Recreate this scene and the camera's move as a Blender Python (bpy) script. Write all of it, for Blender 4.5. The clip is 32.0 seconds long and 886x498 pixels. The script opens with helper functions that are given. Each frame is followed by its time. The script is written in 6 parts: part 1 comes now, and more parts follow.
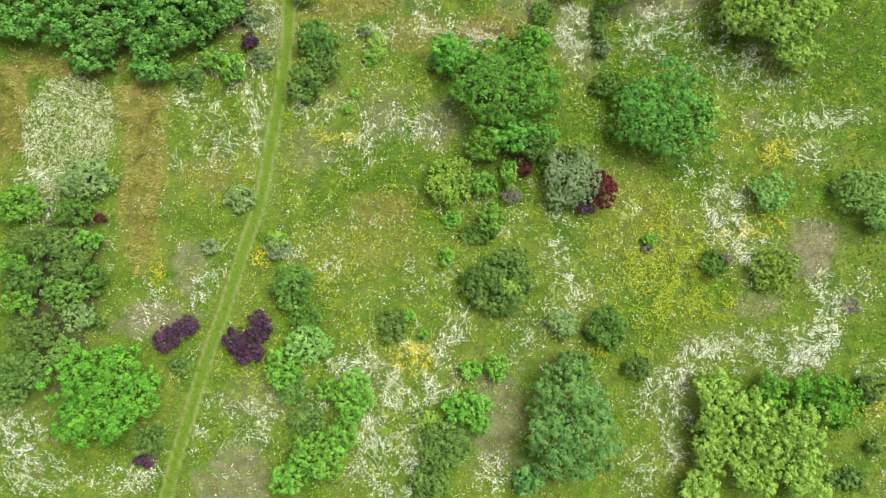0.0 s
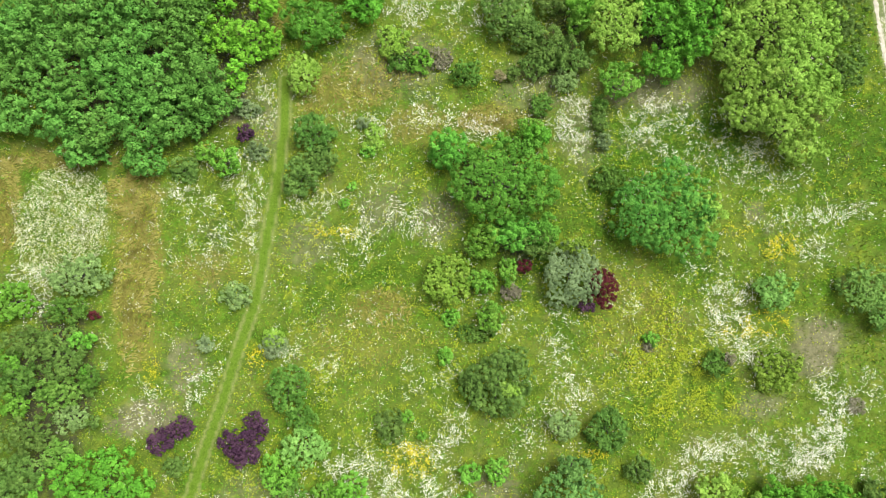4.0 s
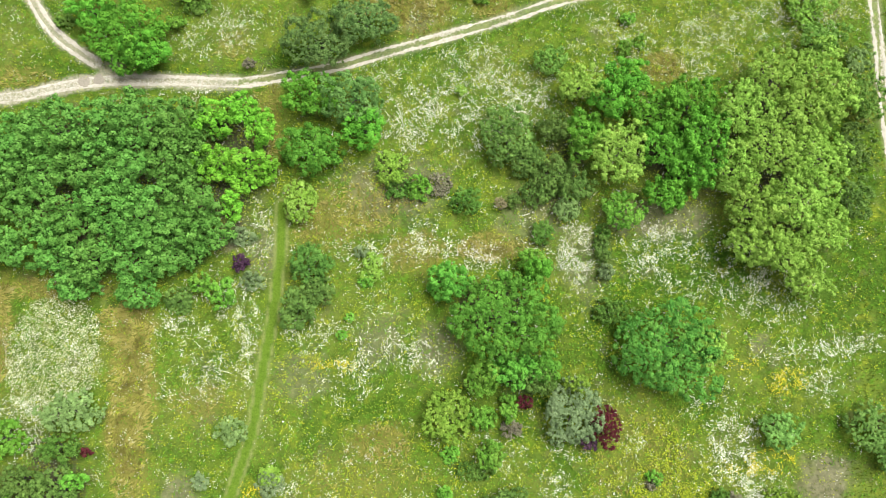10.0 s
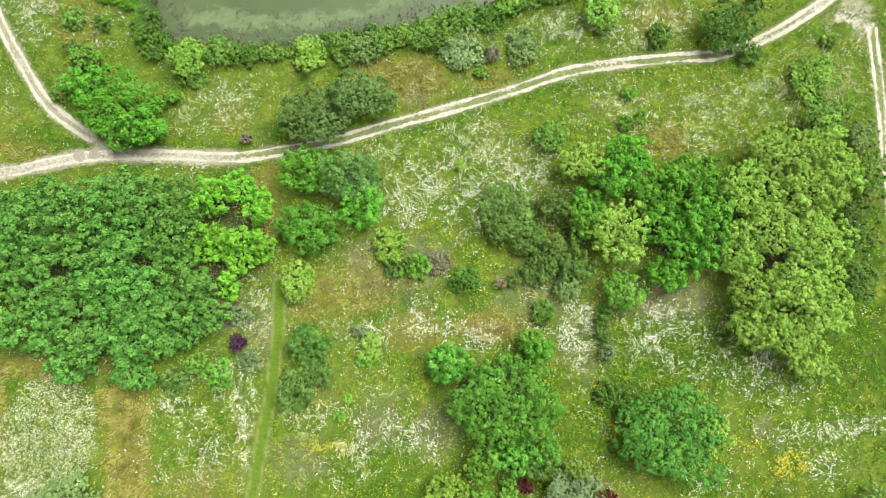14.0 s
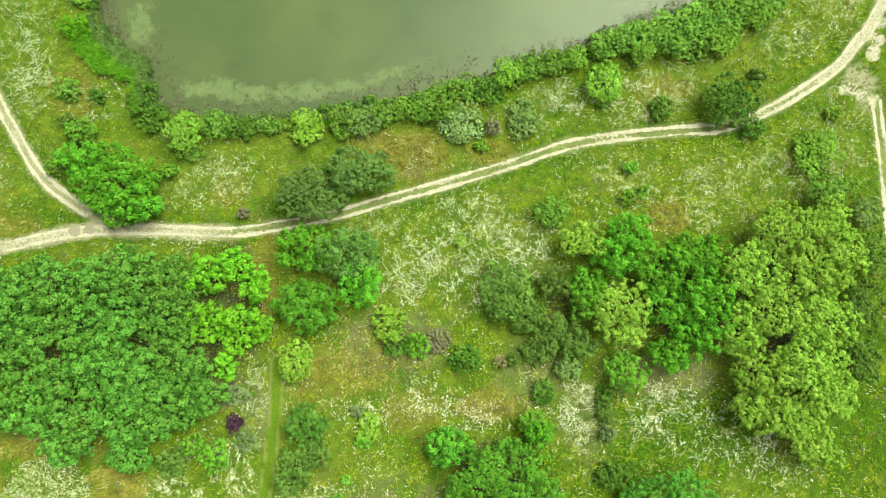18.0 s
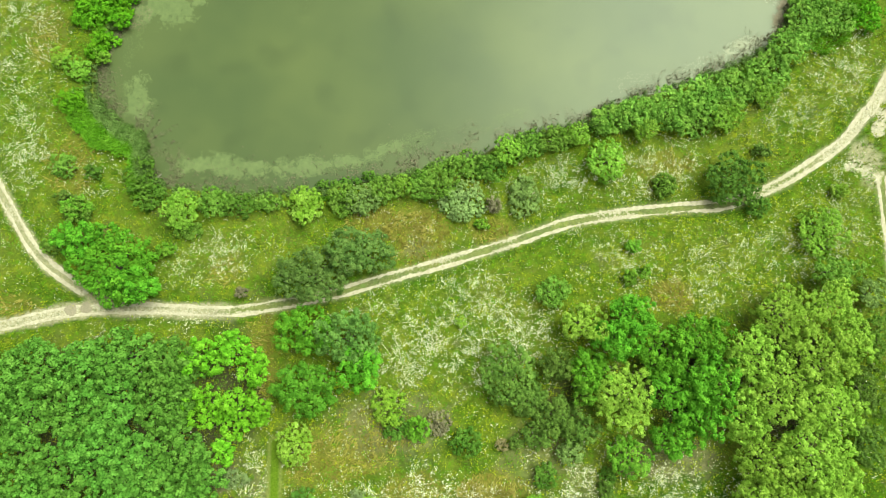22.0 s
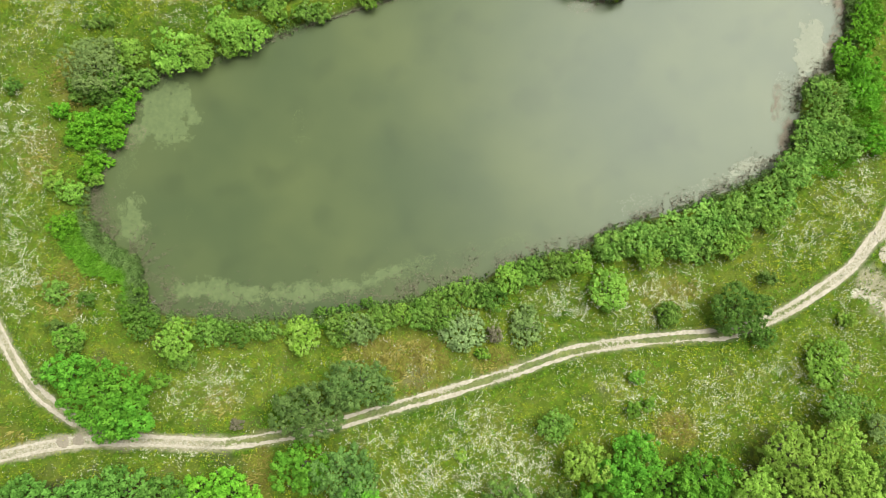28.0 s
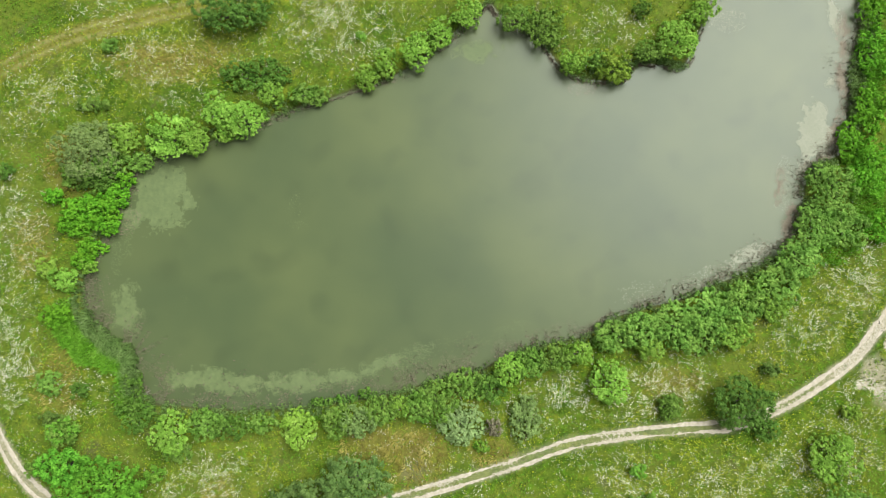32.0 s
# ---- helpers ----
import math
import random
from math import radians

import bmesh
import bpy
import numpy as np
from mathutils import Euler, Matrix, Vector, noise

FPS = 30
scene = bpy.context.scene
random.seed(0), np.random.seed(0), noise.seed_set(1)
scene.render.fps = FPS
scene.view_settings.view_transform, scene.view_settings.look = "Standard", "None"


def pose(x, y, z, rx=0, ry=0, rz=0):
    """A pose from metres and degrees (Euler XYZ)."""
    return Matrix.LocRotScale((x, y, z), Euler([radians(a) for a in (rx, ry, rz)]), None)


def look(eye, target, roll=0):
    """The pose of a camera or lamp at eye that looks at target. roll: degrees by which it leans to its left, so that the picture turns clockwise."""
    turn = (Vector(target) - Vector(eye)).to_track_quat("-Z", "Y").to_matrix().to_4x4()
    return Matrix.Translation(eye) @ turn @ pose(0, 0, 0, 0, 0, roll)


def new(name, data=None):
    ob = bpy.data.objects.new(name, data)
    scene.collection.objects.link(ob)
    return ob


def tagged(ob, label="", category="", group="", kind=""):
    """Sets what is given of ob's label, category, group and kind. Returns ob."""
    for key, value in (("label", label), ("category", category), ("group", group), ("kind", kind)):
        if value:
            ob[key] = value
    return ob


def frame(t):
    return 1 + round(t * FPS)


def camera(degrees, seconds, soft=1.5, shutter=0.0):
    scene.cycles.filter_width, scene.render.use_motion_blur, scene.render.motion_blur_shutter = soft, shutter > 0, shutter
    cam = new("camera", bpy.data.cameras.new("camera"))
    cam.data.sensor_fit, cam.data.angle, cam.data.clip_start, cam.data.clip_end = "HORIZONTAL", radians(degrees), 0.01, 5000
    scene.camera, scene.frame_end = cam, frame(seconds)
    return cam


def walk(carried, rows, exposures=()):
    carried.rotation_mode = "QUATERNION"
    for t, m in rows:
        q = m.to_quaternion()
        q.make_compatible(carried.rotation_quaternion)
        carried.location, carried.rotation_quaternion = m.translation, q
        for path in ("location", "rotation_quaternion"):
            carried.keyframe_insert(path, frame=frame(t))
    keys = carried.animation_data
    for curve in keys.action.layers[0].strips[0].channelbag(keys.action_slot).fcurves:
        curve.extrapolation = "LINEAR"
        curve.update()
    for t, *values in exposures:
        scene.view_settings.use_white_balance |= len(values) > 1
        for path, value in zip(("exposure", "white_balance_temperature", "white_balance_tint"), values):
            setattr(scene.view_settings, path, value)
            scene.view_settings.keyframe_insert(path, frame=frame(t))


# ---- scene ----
cam = camera(72.0, 32.0, 1.1)
# seconds, x, y, z of the drone; its tilt never changes
ROWS = [
    (0.0, 0.02, 0.00, 104.37),
    (1.0, 0.05, 4.24, 104.41),
    (2.0, 0.12, 8.45, 104.46),
    (3.0, 0.19, 12.60, 104.50),
    (4.0, 0.26, 16.69, 104.54),
    (5.0, 0.30, 20.69, 104.58),
    (6.0, 0.33, 24.60, 104.62),
    (7.0, 0.34, 28.41, 104.66),
    (8.0, 0.35, 32.12, 104.70),
    (9.0, 0.36, 35.74, 104.74),
    (10.0, 0.37, 39.28, 104.78),
    (11.0, 0.38, 42.74, 104.82),
    (12.0, 0.41, 46.15, 104.86),
    (13.0, 0.44, 49.51, 104.89),
    (14.0, 0.47, 52.84, 104.93),
    (15.0, 0.51, 56.16, 104.97),
    (16.0, 0.54, 59.46, 105.00),
    (17.0, 0.57, 62.78, 105.03),
    (18.0, 0.58, 66.11, 105.07),
    (19.0, 0.58, 69.48, 105.10),
    (20.0, 0.56, 72.88, 105.13),
    (21.0, 0.53, 76.33, 105.16),
    (22.0, 0.49, 79.84, 105.20),
    (23.0, 0.46, 83.40, 105.23),
    (24.0, 0.43, 87.03, 105.25),
    (25.0, 0.41, 90.72, 105.28),
    (26.0, 0.43, 94.45, 105.31),
    (27.0, 0.47, 98.23, 105.34),
    (28.0, 0.54, 102.02, 105.37),
    (29.0, 0.64, 105.82, 105.39),
    (30.0, 0.74, 109.63, 105.42),
    (31.0, 0.80, 113.46, 105.44),
    (32.0, 0.76, 117.37, 105.47),
]
EXPOSURES = [
    (0.0, 2.00, 6100, 16), (4.0, 2.08, 6200, 13), (7.0, 2.11, 6200, 13), (12.0, 2.10, 6050, 16), (14.5, 2.11, 6200, 13), (16.5, 2.09, 6850, -1),
    (19.0, 2.06, 7250, -13), (22.5, 2.01, 7150, -10), (25.0, 1.91, 6700, 6), (28.0, 1.82, 6450, 11), (32.0, 1.76, 6300, 13),
]
TILT, BANK = 5.788, 0.422
walk(cam, [(t, pose(x, y, z, TILT) @ pose(0, 0, 0, 0, BANK)) for t, x, y, z in ROWS], EXPOSURES)

# ---- world and light: a bright overcast day, the sun behind thin cloud to the north-east ----
SUN_TURN, SUN_UP = 51.0, 57.0
world = bpy.data.worlds.new("overcast_sky")
scene.world = world
world.use_nodes = True
wn, wl = world.node_tree.nodes, world.node_tree.links
sky = wn.new("ShaderNodeTexSky")
sky.sky_type, sky.sun_disc = "NISHITA", False
sky.sun_elevation, sky.sun_rotation = radians(SUN_UP), radians(SUN_TURN)
sky.air_density, sky.dust_density, sky.ozone_density = 1.0, 3.0, 1.0
veil = wn.new("ShaderNodeMix")
veil.data_type = "RGBA"
veil.inputs[0].default_value = 0.85
heaven = wn.new("ShaderNodeTexCoord")
billow = wn.new("ShaderNodeTexNoise")
billow.inputs["Scale"].default_value, billow.inputs["Detail"].default_value, billow.inputs["Roughness"].default_value = 3.4, 5.0, 0.55
wl.new(heaven.outputs["Generated"], billow.inputs["Vector"])
thick = wn.new("ShaderNodeValToRGB")
thick.color_ramp.elements[0].position, thick.color_ramp.elements[0].color = 0.36, (5.0, 5.35, 6.0, 1)
thick.color_ramp.elements[1].position, thick.color_ramp.elements[1].color = 0.62, (9.2, 9.1, 8.9, 1)
wl.new(billow.outputs[0], thick.inputs[0])
wl.new(thick.outputs[0], veil.inputs[7])
wl.new(sky.outputs[0], veil.inputs[6])
wl.new(veil.outputs[2], wn["Background"].inputs[0])
wn["Background"].inputs[1].default_value = 0.025
sun = new("sun", bpy.data.lights.new("sun", "SUN"))
sun.data.energy, sun.data.angle, sun.data.color = 2.6, radians(42), (1.0, 0.985, 0.97)
a, e = radians(SUN_TURN), radians(SUN_UP)
sun.matrix_world = look((200 * math.sin(a) * math.cos(e), 200 * math.cos(a) * math.cos(e), 200 * math.sin(e)), (0, 0, 0))


# ---- materials ----
def nodes_of(name):
    m = bpy.data.materials.new(name)
    m.use_nodes = True
    return m, m.node_tree.nodes, m.node_tree.links, m.node_tree.nodes["Principled BSDF"]


def noise_node(n, l, vec, scale, detail=4.0, rough=0.55):
    t = n.new("ShaderNodeTexNoise")
    t.inputs["Scale"].default_value, t.inputs["Detail"].default_value, t.inputs["Roughness"].default_value = scale, detail, rough
    l.new(vec, t.inputs["Vector"])
    return t.outputs[0]


def ramp_node(n, l, fac, lo, hi, a=0.0, b=1.0):
    r = n.new("ShaderNodeMapRange")
    r.inputs[1].default_value, r.inputs[2].default_value, r.inputs[3].default_value, r.inputs[4].default_value = lo, hi, a, b
    l.new(fac, r.inputs[0])
    return r.outputs[0]


def mix_node(n, l, fac, a, b, blend="MIX"):
    m = n.new("ShaderNodeMix")
    m.data_type, m.blend_type = "RGBA", blend
    for slot, v in ((0, fac), (6, a), (7, b)):
        if isinstance(v, (int, float)):
            m.inputs[slot].default_value = v
        elif isinstance(v, tuple):
            m.inputs[slot].default_value = (*v, 1)
        else:
            l.new(v, m.inputs[slot])
    return m.outputs[2]


def bump_node(n, l, height, strength, dist, shader):
    b = n.new("ShaderNodeBump")
    b.inputs["Strength"].default_value, b.inputs["Distance"].default_value = strength, dist
    l.new(height, b.inputs["Height"])
    l.new(b.outputs[0], shader.inputs["Normal"])


def attr_node(n, name):
    a = n.new("ShaderNodeAttribute")
    a.attribute_name = name
    return a.outputs["Fac"]


def foliage(name, dark, mid, tip, gloss=0.6, through_leaf=0.05):
    """Leaves: every leaf its own tone, patches of older and younger growth, light shining through."""
    m, n, l, p = nodes_of(name)
    geo = n.new("ShaderNodeNewGeometry")
    info = n.new("ShaderNodeObjectInfo")
    rnd = geo.outputs["Random Per Island"]
    base = mix_node(n, l, ramp_node(n, l, rnd, 0.0, 1.0, 0.3, 1.0), dark, mid)
    growth = noise_node(n, l, geo.outputs["Position"], 0.55, 3.0)
    base = mix_node(n, l, ramp_node(n, l, growth, 0.42, 0.72), base, tip)
    fine = noise_node(n, l, geo.outputs["Position"], 3.2, 2.0)
    base = mix_node(n, l, ramp_node(n, l, fine, 0.3, 0.7, 0.0, 0.35), base, tip)
    hue = n.new("ShaderNodeHueSaturation")
    l.new(base, hue.inputs["Color"])
    l.new(ramp_node(n, l, info.outputs["Random"], 0, 1, 0.492, 0.504), hue.inputs["Hue"])
    l.new(ramp_node(n, l, info.outputs["Random"], 0, 1, 0.88, 1.14), hue.inputs["Value"])
    hue.inputs["Saturation"].default_value = 1.0
    l.new(hue.outputs[0], p.inputs["Base Color"])
    p.inputs["Roughness"].default_value = gloss
    p.inputs["Specular IOR Level"].default_value = 0.05
    tr = n.new("ShaderNodeBsdfTranslucent")
    l.new(hue.outputs[0], tr.inputs["Color"])
    mx = n.new("ShaderNodeMixShader")
    mx.inputs[0].default_value = through_leaf
    l.new(p.outputs[0], mx.inputs[1])
    l.new(tr.outputs[0], mx.inputs[2])
    l.new(mx.outputs[0], n["Material Output"].inputs["Surface"])
    return m


def plain(name, lo, hi, scale, rough=0.85, bump=0.3, dist=0.02):
    m, n, l, p = nodes_of(name)
    geo = n.new("ShaderNodeNewGeometry")
    a = noise_node(n, l, geo.outputs["Position"], scale, 6.0, 0.65)
    b = noise_node(n, l, geo.outputs["Position"], scale * 0.12, 3.0)
    c = mix_node(n, l, ramp_node(n, l, a, 0.3, 0.7), lo, hi)
    c = mix_node(n, l, ramp_node(n, l, b, 0.35, 0.7, 0.0, 0.45), c, lo)
    l.new(c, p.inputs["Base Color"])
    p.inputs["Roughness"].default_value = rough
    bump_node(n, l, a, bump, dist, p)
    return m


def petals(name, shade, mid, full):
    """Flower heads: each a little fresher or more faded than the next."""
    m, n, l, p = nodes_of(name)
    geo = n.new("ShaderNodeNewGeometry")
    rnd = geo.outputs["Random Per Island"]
    c = mix_node(n, l, ramp_node(n, l, rnd, 0.0, 0.5), shade, mid)
    c = mix_node(n, l, ramp_node(n, l, rnd, 0.5, 1.0), c, full)
    drift = noise_node(n, l, geo.outputs["Position"], 0.5, 3.0)
    c = mix_node(n, l, ramp_node(n, l, drift, 0.4, 0.7, 0.0, 0.5), c, mid)
    l.new(c, p.inputs["Base Color"])
    p.inputs["Roughness"].default_value, p.inputs["Specular IOR Level"].default_value = 0.8, 0.1
    return m


def meadow_material():
    m, n, l, p = nodes_of("meadow_grass")
    pos = n.new("ShaderNodeNewGeometry").outputs["Position"]
    broad = noise_node(n, l, pos, 0.07, 4.0)
    mid = noise_node(n, l, pos, 0.45, 5.0, 0.65)
    fine = noise_node(n, l, pos, 2.6, 5.0, 0.7)
    c = mix_node(n, l, ramp_node(n, l, mid, 0.36, 0.64), GRASS_DEEP, GRASS_LIGHT)
    c = mix_node(n, l, ramp_node(n, l, broad, 0.42, 0.66, 0.0, 0.6), c, GRASS_WARM)
    zone = noise_node(n, l, pos, 0.11, 3.0)
    c = mix_node(n, l, ramp_node(n, l, zone, 0.5, 0.66, 0.0, 0.6), c, GRASS_DARK)
    # rank growth, and near trees their soft shade painted as darker grass
    c = mix_node(n, l, attr_node(n, "lush_and_shade"), c, GRASS_DARK)
    herb = noise_node(n, l, pos, 0.8, 5.0, 0.65)
    c = mix_node(n, l, ramp_node(n, l, herb, 0.53, 0.66, 0.0, 0.7), c, (0.062, 0.144, 0.007))
    gold = noise_node(n, l, pos, 0.33, 6.0, 0.7)
    c = mix_node(n, l, ramp_node(n, l, gold, 0.54, 0.68, 0.0, 0.6), c, (0.158, 0.180, 0.014))
    dull = noise_node(n, l, pos, 0.21, 6.0, 0.65)
    c = mix_node(n, l, ramp_node(n, l, dull, 0.56, 0.70, 0.0, 0.6), c, (0.082, 0.079, 0.034))
    c = mix_node(n, l, attr_node(n, "straw"), c, mix_node(n, l, ramp_node(n, l, fine, 0.3, 0.7), (0.098, 0.090, 0.016), (0.165, 0.148, 0.032)))
    c = mix_node(n, l, attr_node(n, "bare"), c, mix_node(n, l, ramp_node(n, l, mid, 0.35, 0.65), (0.086, 0.080, 0.038), (0.142, 0.130, 0.072)))
    c = mix_node(n, l, attr_node(n, "mown"), c, mix_node(n, l, ramp_node(n, l, fine, 0.3, 0.7), (0.056, 0.100, 0.009), (0.088, 0.138, 0.013)))
    c = mix_node(n, l, attr_node(n, "rut"), c, (0.180, 0.175, 0.065))
    c = mix_node(n, l, attr_node(n, "dust"), c, mix_node(n, l, ramp_node(n, l, fine, 0.3, 0.7), (0.150, 0.142, 0.072), (0.290, 0.268, 0.185)))
    grit = noise_node(n, l, pos, 1.9, 5.0, 0.7)
    add = n.new("ShaderNodeMath")
    add.operation = "ADD"
    l.new(attr_node(n, "sand"), add.inputs[0])
    l.new(ramp_node(n, l, grit, 0.3, 0.7, -0.4, 0.4), add.inputs[1])
    c = mix_node(n, l, ramp_node(n, l, add.outputs[0], 0.42, 0.66), c, mix_node(n, l, ramp_node(n, l, fine, 0.3, 0.7), (0.21, 0.190, 0.125), (0.37, 0.345, 0.262)))
    # wet mud at the shore; under the woods also shade put into the colour
    c = mix_node(n, l, attr_node(n, "mud_and_shade"), c, mix_node(n, l, ramp_node(n, l, fine, 0.3, 0.7), (0.024, 0.022, 0.014), (0.055, 0.045, 0.032)))
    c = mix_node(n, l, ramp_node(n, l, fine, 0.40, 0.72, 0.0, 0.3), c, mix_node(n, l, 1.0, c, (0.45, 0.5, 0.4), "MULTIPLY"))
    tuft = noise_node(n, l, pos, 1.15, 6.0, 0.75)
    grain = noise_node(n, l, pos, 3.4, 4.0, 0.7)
    # low spots between tufts darkened in the colour, standing for small shadows
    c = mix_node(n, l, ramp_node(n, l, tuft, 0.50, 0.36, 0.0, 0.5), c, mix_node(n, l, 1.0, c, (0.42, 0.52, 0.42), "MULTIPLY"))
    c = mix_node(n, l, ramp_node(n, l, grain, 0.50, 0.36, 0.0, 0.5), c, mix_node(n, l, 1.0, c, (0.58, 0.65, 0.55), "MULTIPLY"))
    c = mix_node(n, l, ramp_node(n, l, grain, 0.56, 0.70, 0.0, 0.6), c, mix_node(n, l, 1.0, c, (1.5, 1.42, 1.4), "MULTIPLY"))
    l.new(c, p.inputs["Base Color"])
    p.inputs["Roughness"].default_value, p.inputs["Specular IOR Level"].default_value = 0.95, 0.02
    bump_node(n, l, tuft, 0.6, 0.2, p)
    return m


def water_material():
    m, n, l, p = nodes_of("murky_pond_water")
    pos = n.new("ShaderNodeNewGeometry").outputs["Position"]
    cloud = noise_node(n, l, pos, 0.045, 3.0, 0.5)
    blot = noise_node(n, l, pos, 0.14, 2.0, 0.4)
    c = mix_node(n, l, ramp_node(n, l, cloud, 0.35, 0.68), (0.043, 0.062, 0.0235), (0.063, 0.082, 0.0285))
    c = mix_node(n, l, ramp_node(n, l, blot, 0.56, 0.76, 0.0, 0.4), c, (0.031, 0.045, 0.018))
    l.new(c, p.inputs["Base Color"])
    p.inputs["Roughness"].default_value, p.inputs["IOR"].default_value = 0.37, 1.33
    p.inputs["Specular IOR Level"].default_value = 0.4
    ripple = noise_node(n, l, pos, 1.6, 2.0)
    bump_node(n, l, ripple, 0.05, 0.02, p)
    return m


GRASS_DEEP, GRASS_LIGHT, GRASS_WARM, GRASS_DARK = (0.037, 0.069, 0.007), (0.084, 0.126, 0.013), (0.106, 0.120, 0.022), (0.025, 0.061, 0.005)
meadow = meadow_material()
water_mat = water_material()
sand = plain("pale_sandy_soil", (0.21, 0.190, 0.125), (0.38, 0.352, 0.270), 1.6, 0.95, 0.5, 0.04)
bark = plain("grey_brown_bark", (0.024, 0.020, 0.014), (0.068, 0.055, 0.040), 9.0)
pale_wood = plain("bleached_wood", (0.150, 0.135, 0.111), (0.230, 0.210, 0.182), 8.0)
dark_soil = plain("dark_damp_soil", (0.135, 0.118, 0.076), (0.205, 0.182, 0.128), 3.0, 0.9, 0.4, 0.03)
weed_mat = plain("floating_weed", (0.054, 0.082, 0.020), (0.086, 0.118, 0.034), 1.2, 0.7, 0.4, 0.02)
weed_pale = plain("pale_floating_weed", (0.130, 0.146, 0.084), (0.200, 0.212, 0.140), 2.5, 0.7, 0.4, 0.02)
brown_fringe = plain("brown_water_plants", (0.078, 0.067, 0.036), (0.165, 0.142, 0.090), 3.0, 0.8)
petal_white = petals("white_petals", (0.30, 0.315, 0.155), (0.60, 0.60, 0.45), (0.78, 0.77, 0.64))
petal_cream = petals("cream_seed_heads", (0.20, 0.235, 0.085), (0.38, 0.405, 0.200), (0.56, 0.56, 0.40))
petal_lemon = petals("lemon_weeds", (0.120, 0.190, 0.006), (0.205, 0.255, 0.010), (0.31, 0.325, 0.016))
petal_yellow = petals("yellow_petals", (0.25, 0.225, 0.006), (0.40, 0.345, 0.01), (0.48, 0.42, 0.02))
blade_mat = foliage("grass_blades", (0.074, 0.128, 0.009), (0.114, 0.172, 0.013), (0.160, 0.204, 0.022), 0.6, 0.1)
weed_leaf = foliage("weed_leaves", (0.036, 0.088, 0.006), (0.060, 0.132, 0.009), (0.096, 0.196, 0.012), 0.6, 0.08)
straw_mat = foliage("dry_grass_blades", (0.105, 0.100, 0.015), (0.178, 0.166, 0.030), (0.265, 0.244, 0.064), 0.7, 0.12)
reed_mat = foliage("reed_leaves", (0.046, 0.165, 0.008), (0.088, 0.265, 0.014), (0.140, 0.330, 0.030), 0.5, 0.2)
reed_grey = foliage("grey_reed_leaves", (0.055, 0.120, 0.022), (0.098, 0.190, 0.042), (0.160, 0.265, 0.075), 0.5, 0.2)

